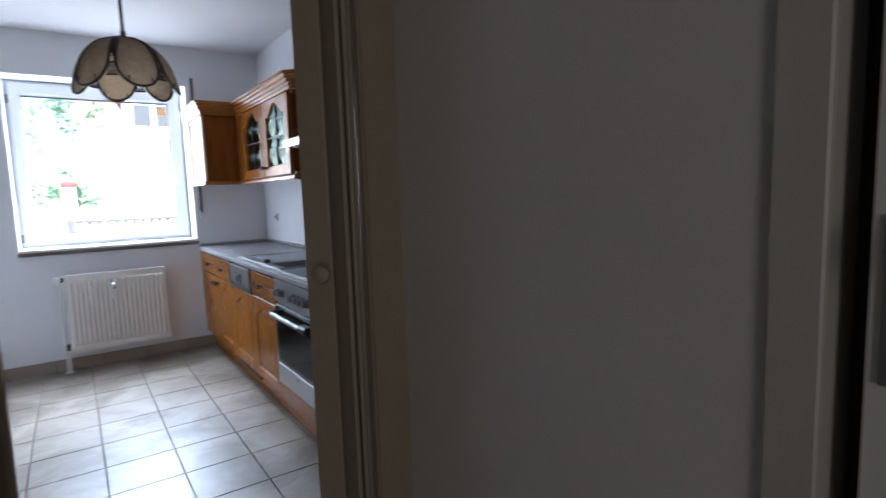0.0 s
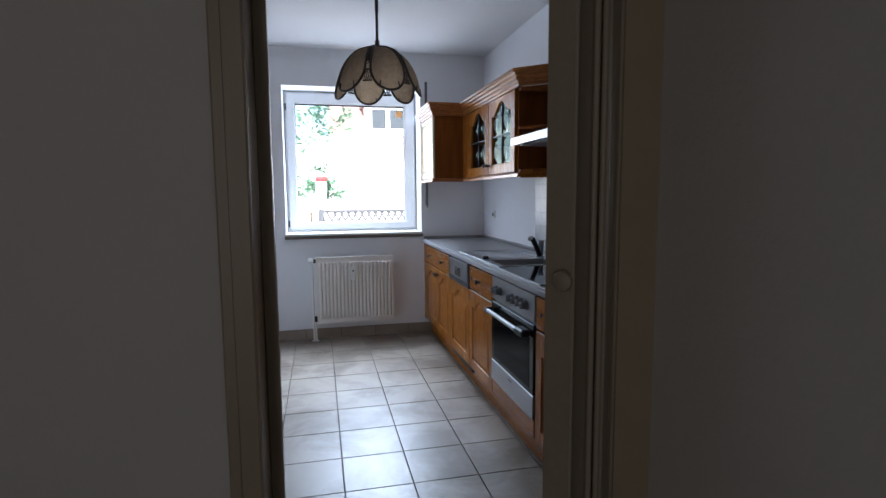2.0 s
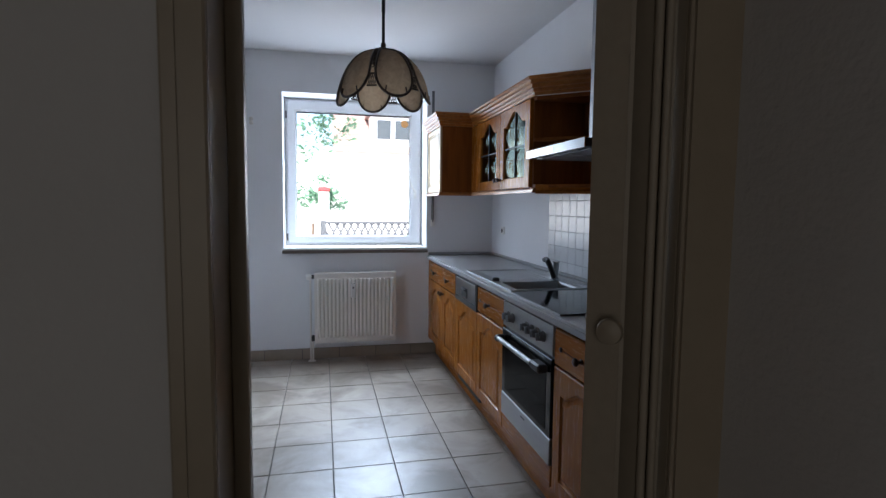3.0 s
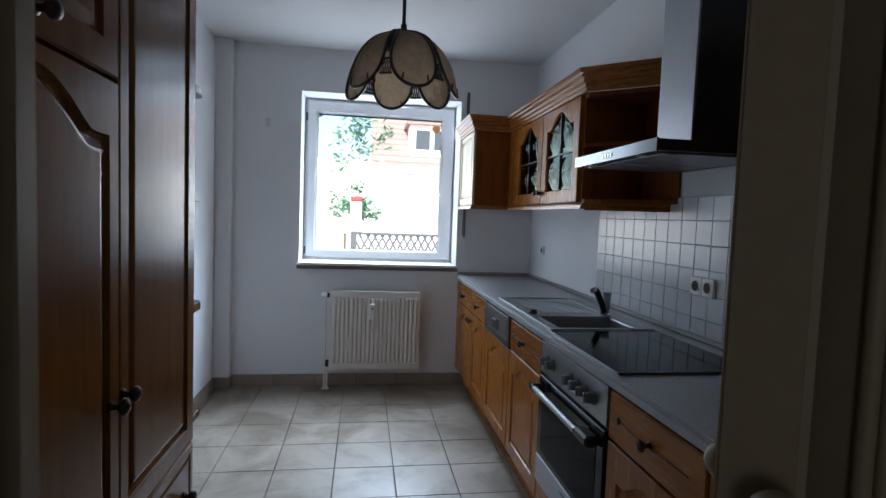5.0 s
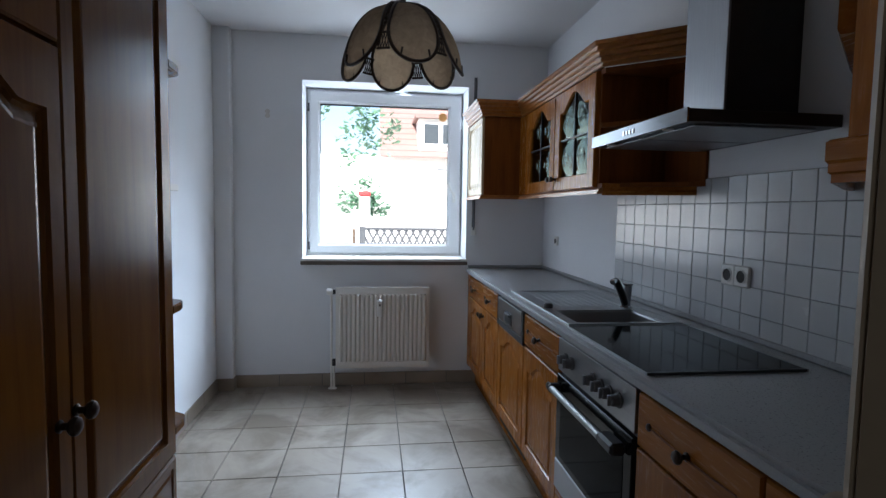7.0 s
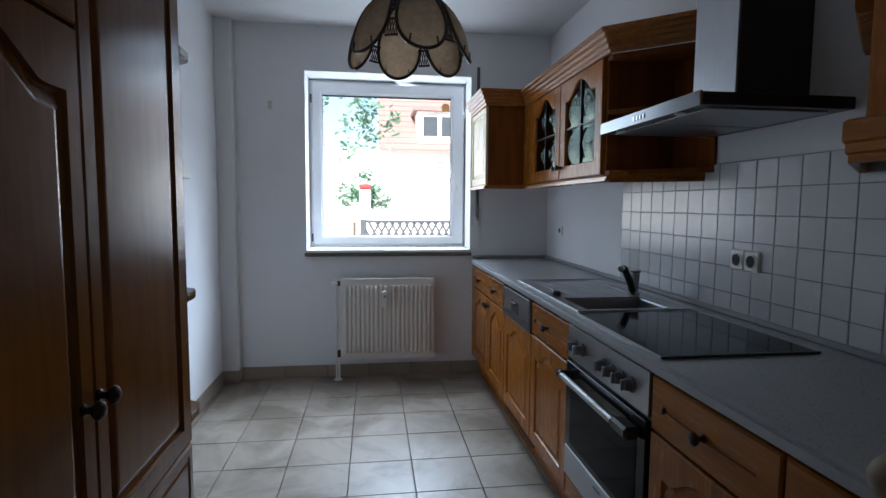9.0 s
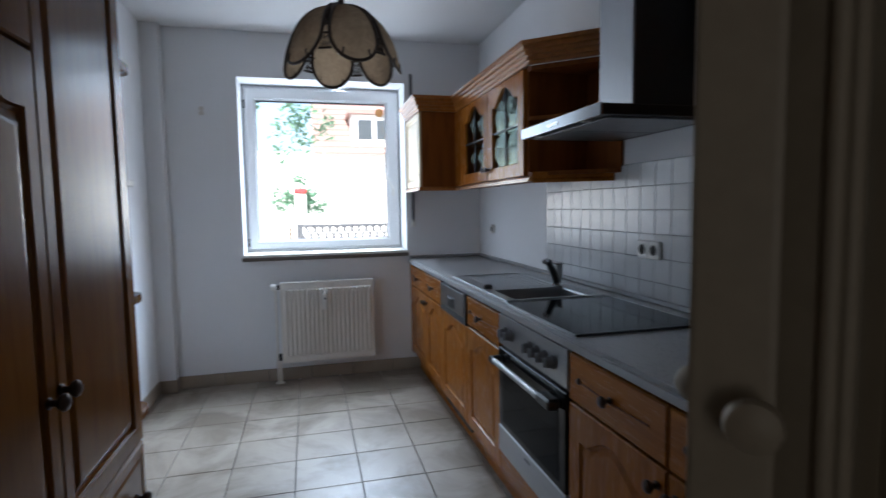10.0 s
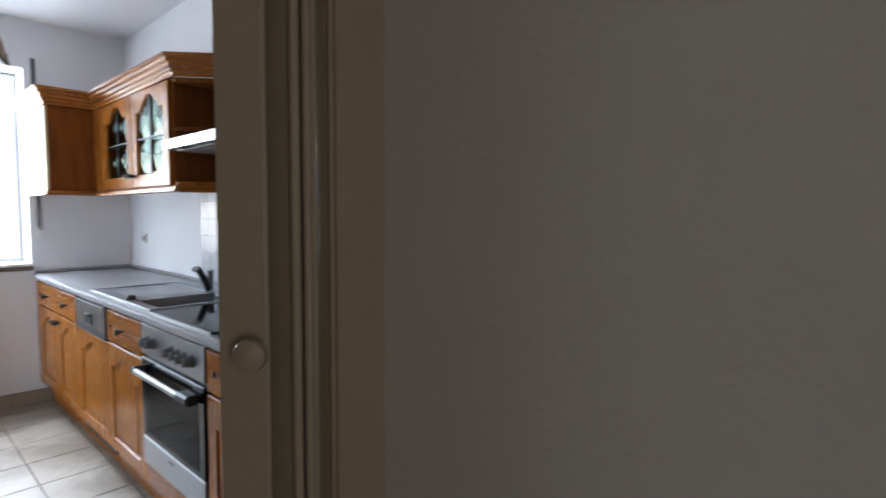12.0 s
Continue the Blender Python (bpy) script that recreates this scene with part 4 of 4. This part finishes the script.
# ---------- cooker hood ----------
hd = thing("cooker_hood", (2.02, 3.29, 1.50), "brushed steel chimney cooker hood with black canopy side", "cooker hood")
HX0, HY0, HY1, HZ0, HZ1 = 1.788, 2.990, 3.590, 1.517, 1.551
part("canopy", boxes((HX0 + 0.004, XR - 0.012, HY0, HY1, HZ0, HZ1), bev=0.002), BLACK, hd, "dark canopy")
part("front_fascia", boxes((HX0 - 0.002, HX0 + 0.004, HY0 - 0.001, HY1 + 0.001, HZ0 - 0.002, HZ1 + 0.002)), FASCIA, hd, "brushed steel front strip")
part("filter_left", boxes((HX0 + 0.04, XR - 0.06, HY0 + 0.03, 3.292, HZ0 - 0.006, HZ0 - 0.001), bev=0.002), STEEL, hd, "metal grease filter")
part("filter_right", boxes((HX0 + 0.04, XR - 0.06, 3.304, HY1 - 0.03, HZ0 - 0.006, HZ0 - 0.001), bev=0.002), STEEL, hd, "metal grease filter")
for y in (3.12, 3.48):
    part("hood_lamp", lathe(bmesh.new(), (HX0 + 0.024, y, HZ0 - 0.001), (0, 0, -1), [(0.016, 0), (0.016, 0.004), (0.011, 0.005), (0, 0.004)], 14), WHITE, hd)
for y in (3.27, 3.29, 3.31, 3.33):
    part("switch", boxes((HX0 - 0.005, HX0 - 0.002, y, y + 0.012, 1.526, 1.540), bev=0.001), CHROME, hd)
part("chimney_front", boxes((2.003, 2.012, 3.156, 3.365, HZ1 + 0.001, ZC - 0.002), bev=0.002), STEEL_V, hd, "brushed steel chimney front")
# chimney side in black, darker than the steel front
part("chimney_side", boxes((2.012, XR - 0.002, 3.160, 3.361, HZ1 + 0.001, ZC - 0.002)), BLACK, hd, "black chimney side behind the steel front")

# ---------- tall cabinet on the left ----------
TX = 0.470
tp = facing_x(TX, 1)


def tall_body(name, y0, y1, label):
    u = thing(name, ((XL + TX) / 2, (y0 + y1) / 2, 0.0), label, "tall cabinet", "tall cabinets along the side wall")
    part("body", boxes((XL + 0.003, TX, y0 + 0.001, y1 - 0.001, 0.10, 1.965)), OAK_D, u)
    part("plinth", boxes((XL + 0.01, TX - 0.05, y0 + 0.001, y1 - 0.001, 0.0, 0.099)), OAK_D, u)
    return u


ta = tall_body("tall_cabinet", 2.630, 3.088, "dark varnished oak tall cabinet with one long panelled door")
d1 = part("door", panel_front(2.6305, 3.086, 0.648, 1.955, tp, 0.02, 0.046, 0.06, near=0.038, far=0.054), OAK_D, ta)
knob(d1, (TX + 0.02, 2.640, 0.930), (1, 0, 0))
w1 = part("drawer_front", slab_front(2.6305, 3.086, 0.405, 0.642, tp), OAK_DH, ta)
knob(w1, (TX + 0.02, 3.00, 0.525), (1, 0, 0))
w2 = part("drawer_front", slab_front(2.6305, 3.086, 0.105, 0.399, tp), OAK_DH, ta)
knob(w2, (TX + 0.02, 2.93, 0.25), (1, 0, 0))
tb = tall_body("tall_cabinet", 2.075, 2.629, "dark varnished oak tall cabinet with arched lower and upper doors")
d2 = part("door", panel_front(2.080, 2.6290, 0.105, 1.526, tp, 0.02, 0.040, 0.072, near=0.075, far=0.038), OAK_D, tb)
knob(d2, (TX + 0.02, 2.590, 0.922), (1, 0, 0))
d3 = part("door", panel_front(2.080, 2.6290, 1.532, 1.955, tp, 0.02, 0.060, 0.05), OAK_D, tb)
knob(d3, (TX + 0.02, 2.37, 1.568), (1, 0, 0))
cm = sweep(bmesh.new(), [(TX + 0.012, 2.076), (TX + 0.012, 3.091), (XL + 0.01, 3.091)], [(-o, z + 0.084) for o, z in CROWN])
solid("tall_crown_moulding", cm, OAK_DH, "stepped dark oak crown moulding on the tall cabinets", "moulding", kind="")

es = thing("end_shelf", (0.19, 3.19, 0.0), "dark oak open shelf boards on the end of the tall cabinet", "shelf")
for z in (0.36, 0.690, 1.004, 1.614, 1.91):
    bm = bmesh.new()
    pts = [(XL + 0.004, 3.090), (TX + 0.018, 3.090), (TX + 0.018, 3.150), (TX + 0.008, 3.186), (TX - 0.020, 3.205), (XL + 0.004, 3.205)]
    part("shelf_board", plan_prism(pts, z, z + 0.022, 0.003), OAK_D, es)
solid("wall_clip", boxes((TX - 0.030, TX + 0.016, 3.089, 3.150, 1.316, 1.333), bev=0.002), WHITE, "small white plastic bracket on the tall cabinet's side", "bracket", kind="")

# ---------- pendant lamp ----------
LX, LY = 1.087, 3.700
lamp = thing("pendant_lamp", (LX, LY, 1.70), "brown pendant lamp of smoked glass petals on a cord", "pendant lamp")


def dome(v):
    """Radius and height of the shade at v from the crown (0) to the rim (1)."""
    a = v * math.radians(88)
    return 0.030 + 0.176 * math.sin(a), 2.014 - 0.245 * (1 - math.cos(a))


def petal(az, v0, v1, half):
    outline = []
    n = 20
    side = []
    for k in range(n + 1):
        s = math.sin(k / n * math.pi / 2)
        if s < 0.62:
            w = 0.86 + 0.14 * (s / 0.62)
            if s < 0.07:
                w *= math.sqrt(max(0.0, 1 - ((0.07 - s) / 0.07) ** 2))
        else:
            w = math.sqrt(max(0.0, 1 - ((s - 0.62) / 0.38) ** 2.2))
        side.append((w * half, v0 + (v1 - v0) * s))
    outline = side + [(-a, v) for a, v in side[-2:0:-1]]

    def at(a, v, off=0.0):
        r, z = dome(v)
        r += 0.004 + off + 0.014 * (1 - (a / half) ** 2) * v
        g = az + a
        return Vector((LX + r * math.sin(g), LY - r * math.cos(g), z))
    mid_v = v0 + (v1 - v0) * 0.6
    bm = bmesh.new()
    rings = []
    for q in (1.0, 0.75, 0.5, 0.25):
        rings.append([bm.verts.new(at(a * q, mid_v + (v - mid_v) * q)) for a, v in outline])
    mid = bm.verts.new(at(0, mid_v))
    m = len(outline)
    for A, B in zip(rings, rings[1:]):
        for k in range(m):
            bm.faces.new((A[k], A[(k + 1) % m], B[(k + 1) % m], B[k]))
    for k in range(m):
        bm.faces.new((rings[-1][k], rings[-1][(k + 1) % m], mid))
    p = part("petal", bm, PETAL, lamp, "smoked cream glass petal", True)
    part("petal_rim", tube(bmesh.new(), [at(a, v, 0.001) for a, v in outline], 0.0062, 6, closed=True), BROWN, p, "brown metal petal rim", True)
    for q in (-0.5, 0.5):
        a = q * half
        vb = v0 + (v1 - v0) * (0.62 + 0.38 * (1 - abs(q) ** 2) ** 0.45)
        part("clip", tube(bmesh.new(), [at(a, vb, 0.002), at(a * 0.9, vb - 0.075, 0.003)], 0.0035, 6), BROWN, p)


AZ0 = math.radians(9)
for k in range(6):
    petal(AZ0 + k * math.tau / 6, 0.06, 1.03, math.radians(26.2))
for k in range(6):
    g = AZ0 + (k + 0.5) * math.tau / 6

    def on(v, a, off=0.0):
        r, z = dome(v)
        r += off
        return (LX + r * math.sin(g + a), LY - r * math.cos(g + a), z)
    part("rib", tube(bmesh.new(), [on(v, 0, -0.006) for v in (0.03, 0.15, 0.3, 0.45, 0.6)], [0.012, 0.011, 0.010, 0.008, 0.006], 8), BROWN, lamp, "", True)
    plate = bmesh.new()
    cols = [[plate.verts.new(on(0.04 + 0.07 * i, math.radians(w), -0.004 + dd)) for i in range(9)] for w, dd in ((-7, 0), (0, 0), (7, 0), (7, -0.003), (0, -0.003), (-7, -0.003))]
    for A_, B_ in zip(cols, cols[1:] + cols[:1]):
        for i in range(8):
            plate.faces.new((A_[i], A_[i + 1], B_[i + 1], B_[i]))
    part("rib_plate", plate, BROWN, lamp, "brown metal strip between petals", True)
    rope = [on(0.22 + 0.012 * i, 0.035 * math.sin(i * 1.3), 0.006 + 0.004 * math.cos(i * 1.3)) for i in range(38)]
    part("twisted_trim", tube(bmesh.new(), rope, 0.0030, 5), BROWN, lamp, "twisted brown metal trim", True)
    lat = bmesh.new()
    for i in range(4):
        a0, a1 = math.radians(-5.5 + 2.75 * i), math.radians(-2.75 + 2.75 * i)
        tube(lat, [on(0.76, a0), on(0.90, a1)], 0.0018, 5)
        tube(lat, [on(0.76, a1), on(0.90, a0)], 0.0018, 5)
    for v in (0.75, 0.905):
        tube(lat, [on(v, math.radians(w)) for w in (-6.5, -3, 0, 3, 6.5)], 0.0042, 6)
    part("lattice", lat, BROWN, lamp, "pierced brown metal lattice")
part("crown_cap", lathe(bmesh.new(), (LX, LY, 1.994), (0, 0, 1), [(0.052, 0), (0.046, 0.012), (0.022, 0.022), (0.012, 0.030), (0.012, 0.060), (0, 0.062)], 18), BROWN, lamp, "", True)
part("socket", lathe(bmesh.new(), (LX, LY, 1.925), (0, 0, 1), [(0.0, 0), (0.022, 0), (0.022, 0.05), (0.014, 0.08), (0, 0.082)], 14), BLACK, lamp)
part("bulb", lathe(bmesh.new(), (LX, LY, 1.845), (0, 0, 1), [(0.0, 0), (0.018, 0.004), (0.029, 0.022), (0.030, 0.04), (0.018, 0.075), (0.013, 0.095), (0, 0.096)], 16), WHITE, lamp, "unlit bulb", True)
part("rod", tube(bmesh.new(), [(LX, LY, 2.03), (LX, LY, 2.205)], 0.0075, 10), BLACK, lamp)
coil = [(LX + 0.007 * math.cos(i * 0.9), LY + 0.007 * math.sin(i * 0.9), 2.20 + i * 0.0009) for i in range(290)]
part("cord", tube(bmesh.new(), coil, 0.0035, 5), BLACK, lamp, "coiled black cord", True)
part("ceiling_cup", lathe(bmesh.new(), (LX, LY, ZC), (0, 0, -1), [(0.04, 0), (0.04, 0.02), (0.012, 0.05), (0, 0.05)], 16), BROWN, lamp, "", True)

# ---------- sockets and marks ----------


def socket(name, y, z, n, label):
    s = thing(name, (XR - 0.012, y, z), label, "wall socket")
    for i in range(n):
        yc = y - i * 0.071
        part("plate", boxes((XR - 0.021, XR - 0.008, yc - 0.035, yc + 0.035, z - 0.036, z + 0.036), bev=0.004), WHITE, s)
        part("well", lathe(bmesh.new(), (XR - 0.0215, yc, z), (-1, 0, 0), [(0.021, 0), (0.021, 0.0008), (0, 0.0009)], 20), DARK, s, "dark socket well")
        part("well_ring", lathe(bmesh.new(), (XR - 0.0212, yc, z), (-1, 0, 0), [(0.025, 0), (0.025, 0.003), (0.0212, 0.003), (0.0212, 0)], 20), WHITE, s)
    return s


socket("double_socket", 3.413, 1.067, 2, "cream double wall socket on the tiled splashback")
s2 = thing("small_socket", (XR - 0.004, 5.23, 1.08), "small white socket near the window corner", "wall socket")
part("plate", boxes((XR - 0.014, XR, 5.20, 5.26, 1.05, 1.11), bev=0.003), WHITE, s2)
part("well", lathe(bmesh.new(), (XR - 0.0142, 5.23, 1.08), (-1, 0, 0), [(0.018, 0), (0.018, 0.001), (0, 0.001)], 16), DARK, s2)
mk = thing("filled_holes", (0.27, YW, 1.90), "two patched drill holes in the window wall", "wall patch")
for z in (1.915, 1.945):
    part("patch", lathe(bmesh.new(), (0.253, YW - 0.0002, z), (0, -1, 0), [(0.017, 0), (0.015, 0.001), (0, 0.0012)], 10), HALL, mk)

# ---------- outside ----------
solid("ground", boxes((-400, 400, YW + 0.43, 900, -0.75, -0.55)), PAVE, "pale paved yard running to the horizon", "ground")
fen = thing("lattice_fence", (1.9, 10.5, -0.55), "weathered grey crossed-lattice garden fence", "fence")
for x in (0.80, 2.35, 3.9, 5.4):
    part("post", boxes((x - 0.05, x + 0.05, 10.46, 10.56, -0.55, 1.0), bev=0.008), FENCEW, fen)
for z in (0.945, 0.40):
    part("rail", boxes((0.80, 5.4, 10.47, 10.50, z, z + 0.045), bev=0.005), FENCEW, fen)
for i in range(37):
    x = 0.92 + i * 0.12
    for s in (-1, 1):
        bm = boxes((-0.018, 0.018, -0.008, 0.008, -0.33, 0.33))
        bmesh.ops.transform(bm, verts=bm.verts, matrix=pose(x, 10.505 + 0.009 * s, 0.68, 0, 28 * s, 0))
        part("lath", bm, FENCEW, fen)

house = thing("neighbour_house", (6.0, 22.0, -0.55), "pale rendered neighbour house with a red tiled roof", "house")
part("wall", boxes((-9.0, 14.0, 22.0, 30.0, -0.55, 3.35)), RENDER_W, house)
for i in range(14):
    z0, y0 = 3.25 + i * 0.25, 21.6 + i * 0.30
    bm = bmesh.new()
    vs = [bm.verts.new(q) for q in ((1.2, y0, z0), (14.4, y0, z0), (14.4, y0 + 0.42, z0 + 0.30), (1.2, y0 + 0.42, z0 + 0.30), (1.2, y0, z0 + 0.06), (14.4, y0, z0 + 0.06), (14.4, y0 + 0.42, z0 + 0.34), (1.2, y0 + 0.42, z0 + 0.34))]
    for f in ((0, 1, 2, 3), (4, 5, 6, 7), (0, 1, 5, 4), (1, 2, 6, 5), (2, 3, 7, 6), (3, 0, 4, 7)):
        bm.faces.new([vs[k] for k in f])
    part("roof_course", bm, ROOF, house)
part("dormer", boxes((2.65, 4.3, 21.9, 24.5, 3.55, 4.75)), RENDER_W, house)
part("dormer_roof", boxes((2.5, 4.45, 21.7, 24.6, 4.75, 4.87)), ROOF, house)
for x in (2.80, 3.50):
    w = part("window", boxes((x, x + 0.66, 21.86, 21.90, 3.76, 4.60)), PVC, house)
    part("pane", boxes((x + 0.06, x + 0.60, 21.845, 21.859, 3.82, 4.54)), CARGLASS, w)
for x in (2.3, 3.3):
    w = part("window", boxes((x, x + 0.65, 21.95, 22.0, 2.25, 2.95)), PVC, house)
    part("pane", boxes((x + 0.08, x + 0.57, 21.935, 21.949, 2.33, 2.87)), WGROUT, w)


def leaf_cloud(parent, name, centre, radii, count, size, seed, mat=LEAF):
    rnd = random.Random(seed)
    bm = bmesh.new()
    hubs = [Vector((rnd.gauss(0, 0.45), rnd.gauss(0, 0.45), rnd.gauss(0, 0.45))) for _ in range(14)]
    for i in range(count):
        h = hubs[i % 14]
        p = h + Vector((rnd.gauss(0, 0.22), rnd.gauss(0, 0.22), rnd.gauss(0, 0.22)))
        c = Vector((centre[0] + p.x * radii[0], centre[1] + p.y * radii[1], centre[2] + p.z * radii[2]))
        m = Euler((rnd.uniform(0, 6.28), rnd.uniform(-0.9, 0.9), rnd.uniform(0, 6.28))).to_matrix()
        s = size * rnd.uniform(0.6, 1.3)
        vs = [bm.verts.new(c + m @ Vector(q) * s) for q in ((-1, 0, 0), (-0.2, -0.42, 0.08), (1, 0, 0), (-0.2, 0.42, 0.08))]
        bm.faces.new(vs)
    return part(name, bm, mat, parent)


tree = thing("garden_tree", (-2.2, 14.0, -0.55), "leafy tree reaching over the yard", "tree")
part("trunk", tube(bmesh.new(), [(-2.2, 14, -0.55), (-2.1, 14, 1.2), (-1.8, 14.1, 3.0), (-1.2, 14.1, 4.6)], [0.17, 0.14, 0.11, 0.06], 10), BARK, tree)
for q in ([(-1.95, 14.0, 2.4), (-0.8, 13.6, 3.4), (0.4, 13.2, 3.9)], [(-1.8, 14.1, 3.0), (-2.8, 14.4, 4.2)], [(-1.5, 14.1, 3.8), (0.0, 13.8, 4.7), (1.0, 13.6, 4.6)]):
    part("limb", tube(bmesh.new(), q, [0.07, 0.045, 0.02][:len(q)], 8), BARK, tree)
leaf_cloud(tree, "crown", (-0.6, 13.7, 4.1), (1.5, 1.1, 0.85), 1500, 0.085, 3)
leaf_cloud(tree, "crown_limb", (0.9, 13.3, 3.15), (0.45, 0.4, 0.75), 420, 0.075, 5)
bush = thing("garden_bush", (0.7, 12.2, -0.55), "small green bush behind the fence", "bush")
leaf_cloud(bush, "leaves", (0.74, 12.2, 1.38), (0.42, 0.35, 0.30), 800, 0.06, 8)
part("stem", tube(bmesh.new(), [(0.6, 12.2, -0.55), (0.6, 12.2, 0.9)], 0.03, 6), BARK, bush)
bin_ = thing("wheelie_bin", (0.86, 11.6, -0.55), "pale green waste bin with a red lid", "waste bin")
part("tub", boxes((0.72, 0.92, 11.4, 11.8, -0.5, 1.52), bev=0.02), RENDER_W, bin_)
part("lid", boxes((0.71, 0.93, 11.38, 11.82, 1.525, 1.61), bev=0.02), RED, bin_)

# ---------- tiles ----------


def bevel_tile(name, w, h, t, e=0.0015):
    """A flat tile lying in x-y, its face up, with a chamfered edge."""
    bm = bmesh.new()
    a = [bm.verts.new((sx * w / 2, sy * h / 2, 0)) for sx, sy in ((-1, -1), (1, -1), (1, 1), (-1, 1))]
    b = [bm.verts.new((v.co.x, v.co.y, t - e)) for v in a]
    c = [bm.verts.new((v.co.x * (1 - 2 * e / w), v.co.y * (1 - 2 * e / h), t)) for v in a]
    for A, B in ((a, b), (b, c)):
        for k in range(4):
            bm.faces.new((A[k], A[(k + 1) % 4], B[(k + 1) % 4], B[k]))
    bm.faces.new(c)
    bmesh.ops.recalc_face_normals(bm, faces=bm.faces)
    me = bpy.data.meshes.new(name)
    bm.to_mesh(me)
    bm.free()
    return me


fl = bpy.data.objects["floor"]
TP = 0.2975
fm = bevel_tile("floor_tile", TP - 0.004, TP - 0.004, 0.012)
fm.materials.append(FLOORTILE)
rnd = random.Random(4)
for i in range(9):
    for j in range(14):
        x, y = 0.837 + TP * (i - 3.5), 3.614 + TP * (j - 5.5)
        if not (XL - 0.2 < x < 2.4):
            continue
        ob = new("tile", fm)
        ob.parent = fl
        ob.location = Vector((x, y, -0.012 + rnd.uniform(0, 0.0006))) - ORIGIN[fl]
        ob.rotation_euler = (rnd.uniform(-0.0008, 0.0008), rnd.uniform(-0.0008, 0.0008), 0)

spl = solid("splashback", boxes((XR - 0.006, XR - 0.0005, 2.032, 4.320, WT, 1.4145)), WGROUT, "white glazed tile splashback with grey joints", "splashback", kind="structure")
TW = 0.0965
tz = 0.0945
wm = bevel_tile("wall_tile", tz - 0.0025, TW - 0.0025, 0.0035, 0.001)
wm.materials.append(WALLTILE)
for j in range(6):
    for i in range(25):
        y = 3.449 + TW * (i - 14.5)
        z = 1.3195 + tz / 2 - tz * j
        if y + TW / 2 > 4.321 or y - TW / 2 < 2.034 or z - tz / 2 < WT - 0.013:
            continue
        ob = new("tile", wm)
        ob.parent = spl
        ob.location = Vector((XR - 0.006, y, z)) - ORIGIN[spl]
        ob.rotation_euler = (rnd.uniform(-0.003, 0.003), radians(-90) + rnd.uniform(-0.004, 0.004), 0)

# brown tile skirting
skb = solid("baseboard", boxes((0.021, 1.69, YW - 0.004, YW - 0.001, 0.0, 0.088)), GROUT, "brown tile skirting along the walls", "skirting")
sm = bpy.data.meshes.new("skirting_tile")
b2 = boxes((-0.149, 0.149, -0.008, 0.0, 0.0, 0.088), bev=0.0015)
b2.to_mesh(sm)
b2.free()
sm.materials.append(SKIRT)
for i in range(6):
    ob = new("skirting_tile", sm)
    ob.parent = skb
    ob.location = Vector((0.171 + i * 0.302, YW - 0.004, 0.0)) - ORIGIN[skb]
for i in range(8):
    ob = new("skirting_tile", sm)
    ob.parent = skb
    ob.location = Vector((XL + 0.0, 5.32 - i * 0.302, 0.0)) - ORIGIN[skb]
    ob.rotation_euler = (0, 0, radians(90))
cs = boxes((XL + 0.009, 0.021, 5.461, 5.469, 0, 0.088), (0.021, 0.029, 5.461, YW - 0.013, 0, 0.088), bev=0.0015)
part("skirting_tile", cs, SKIRT, skb)
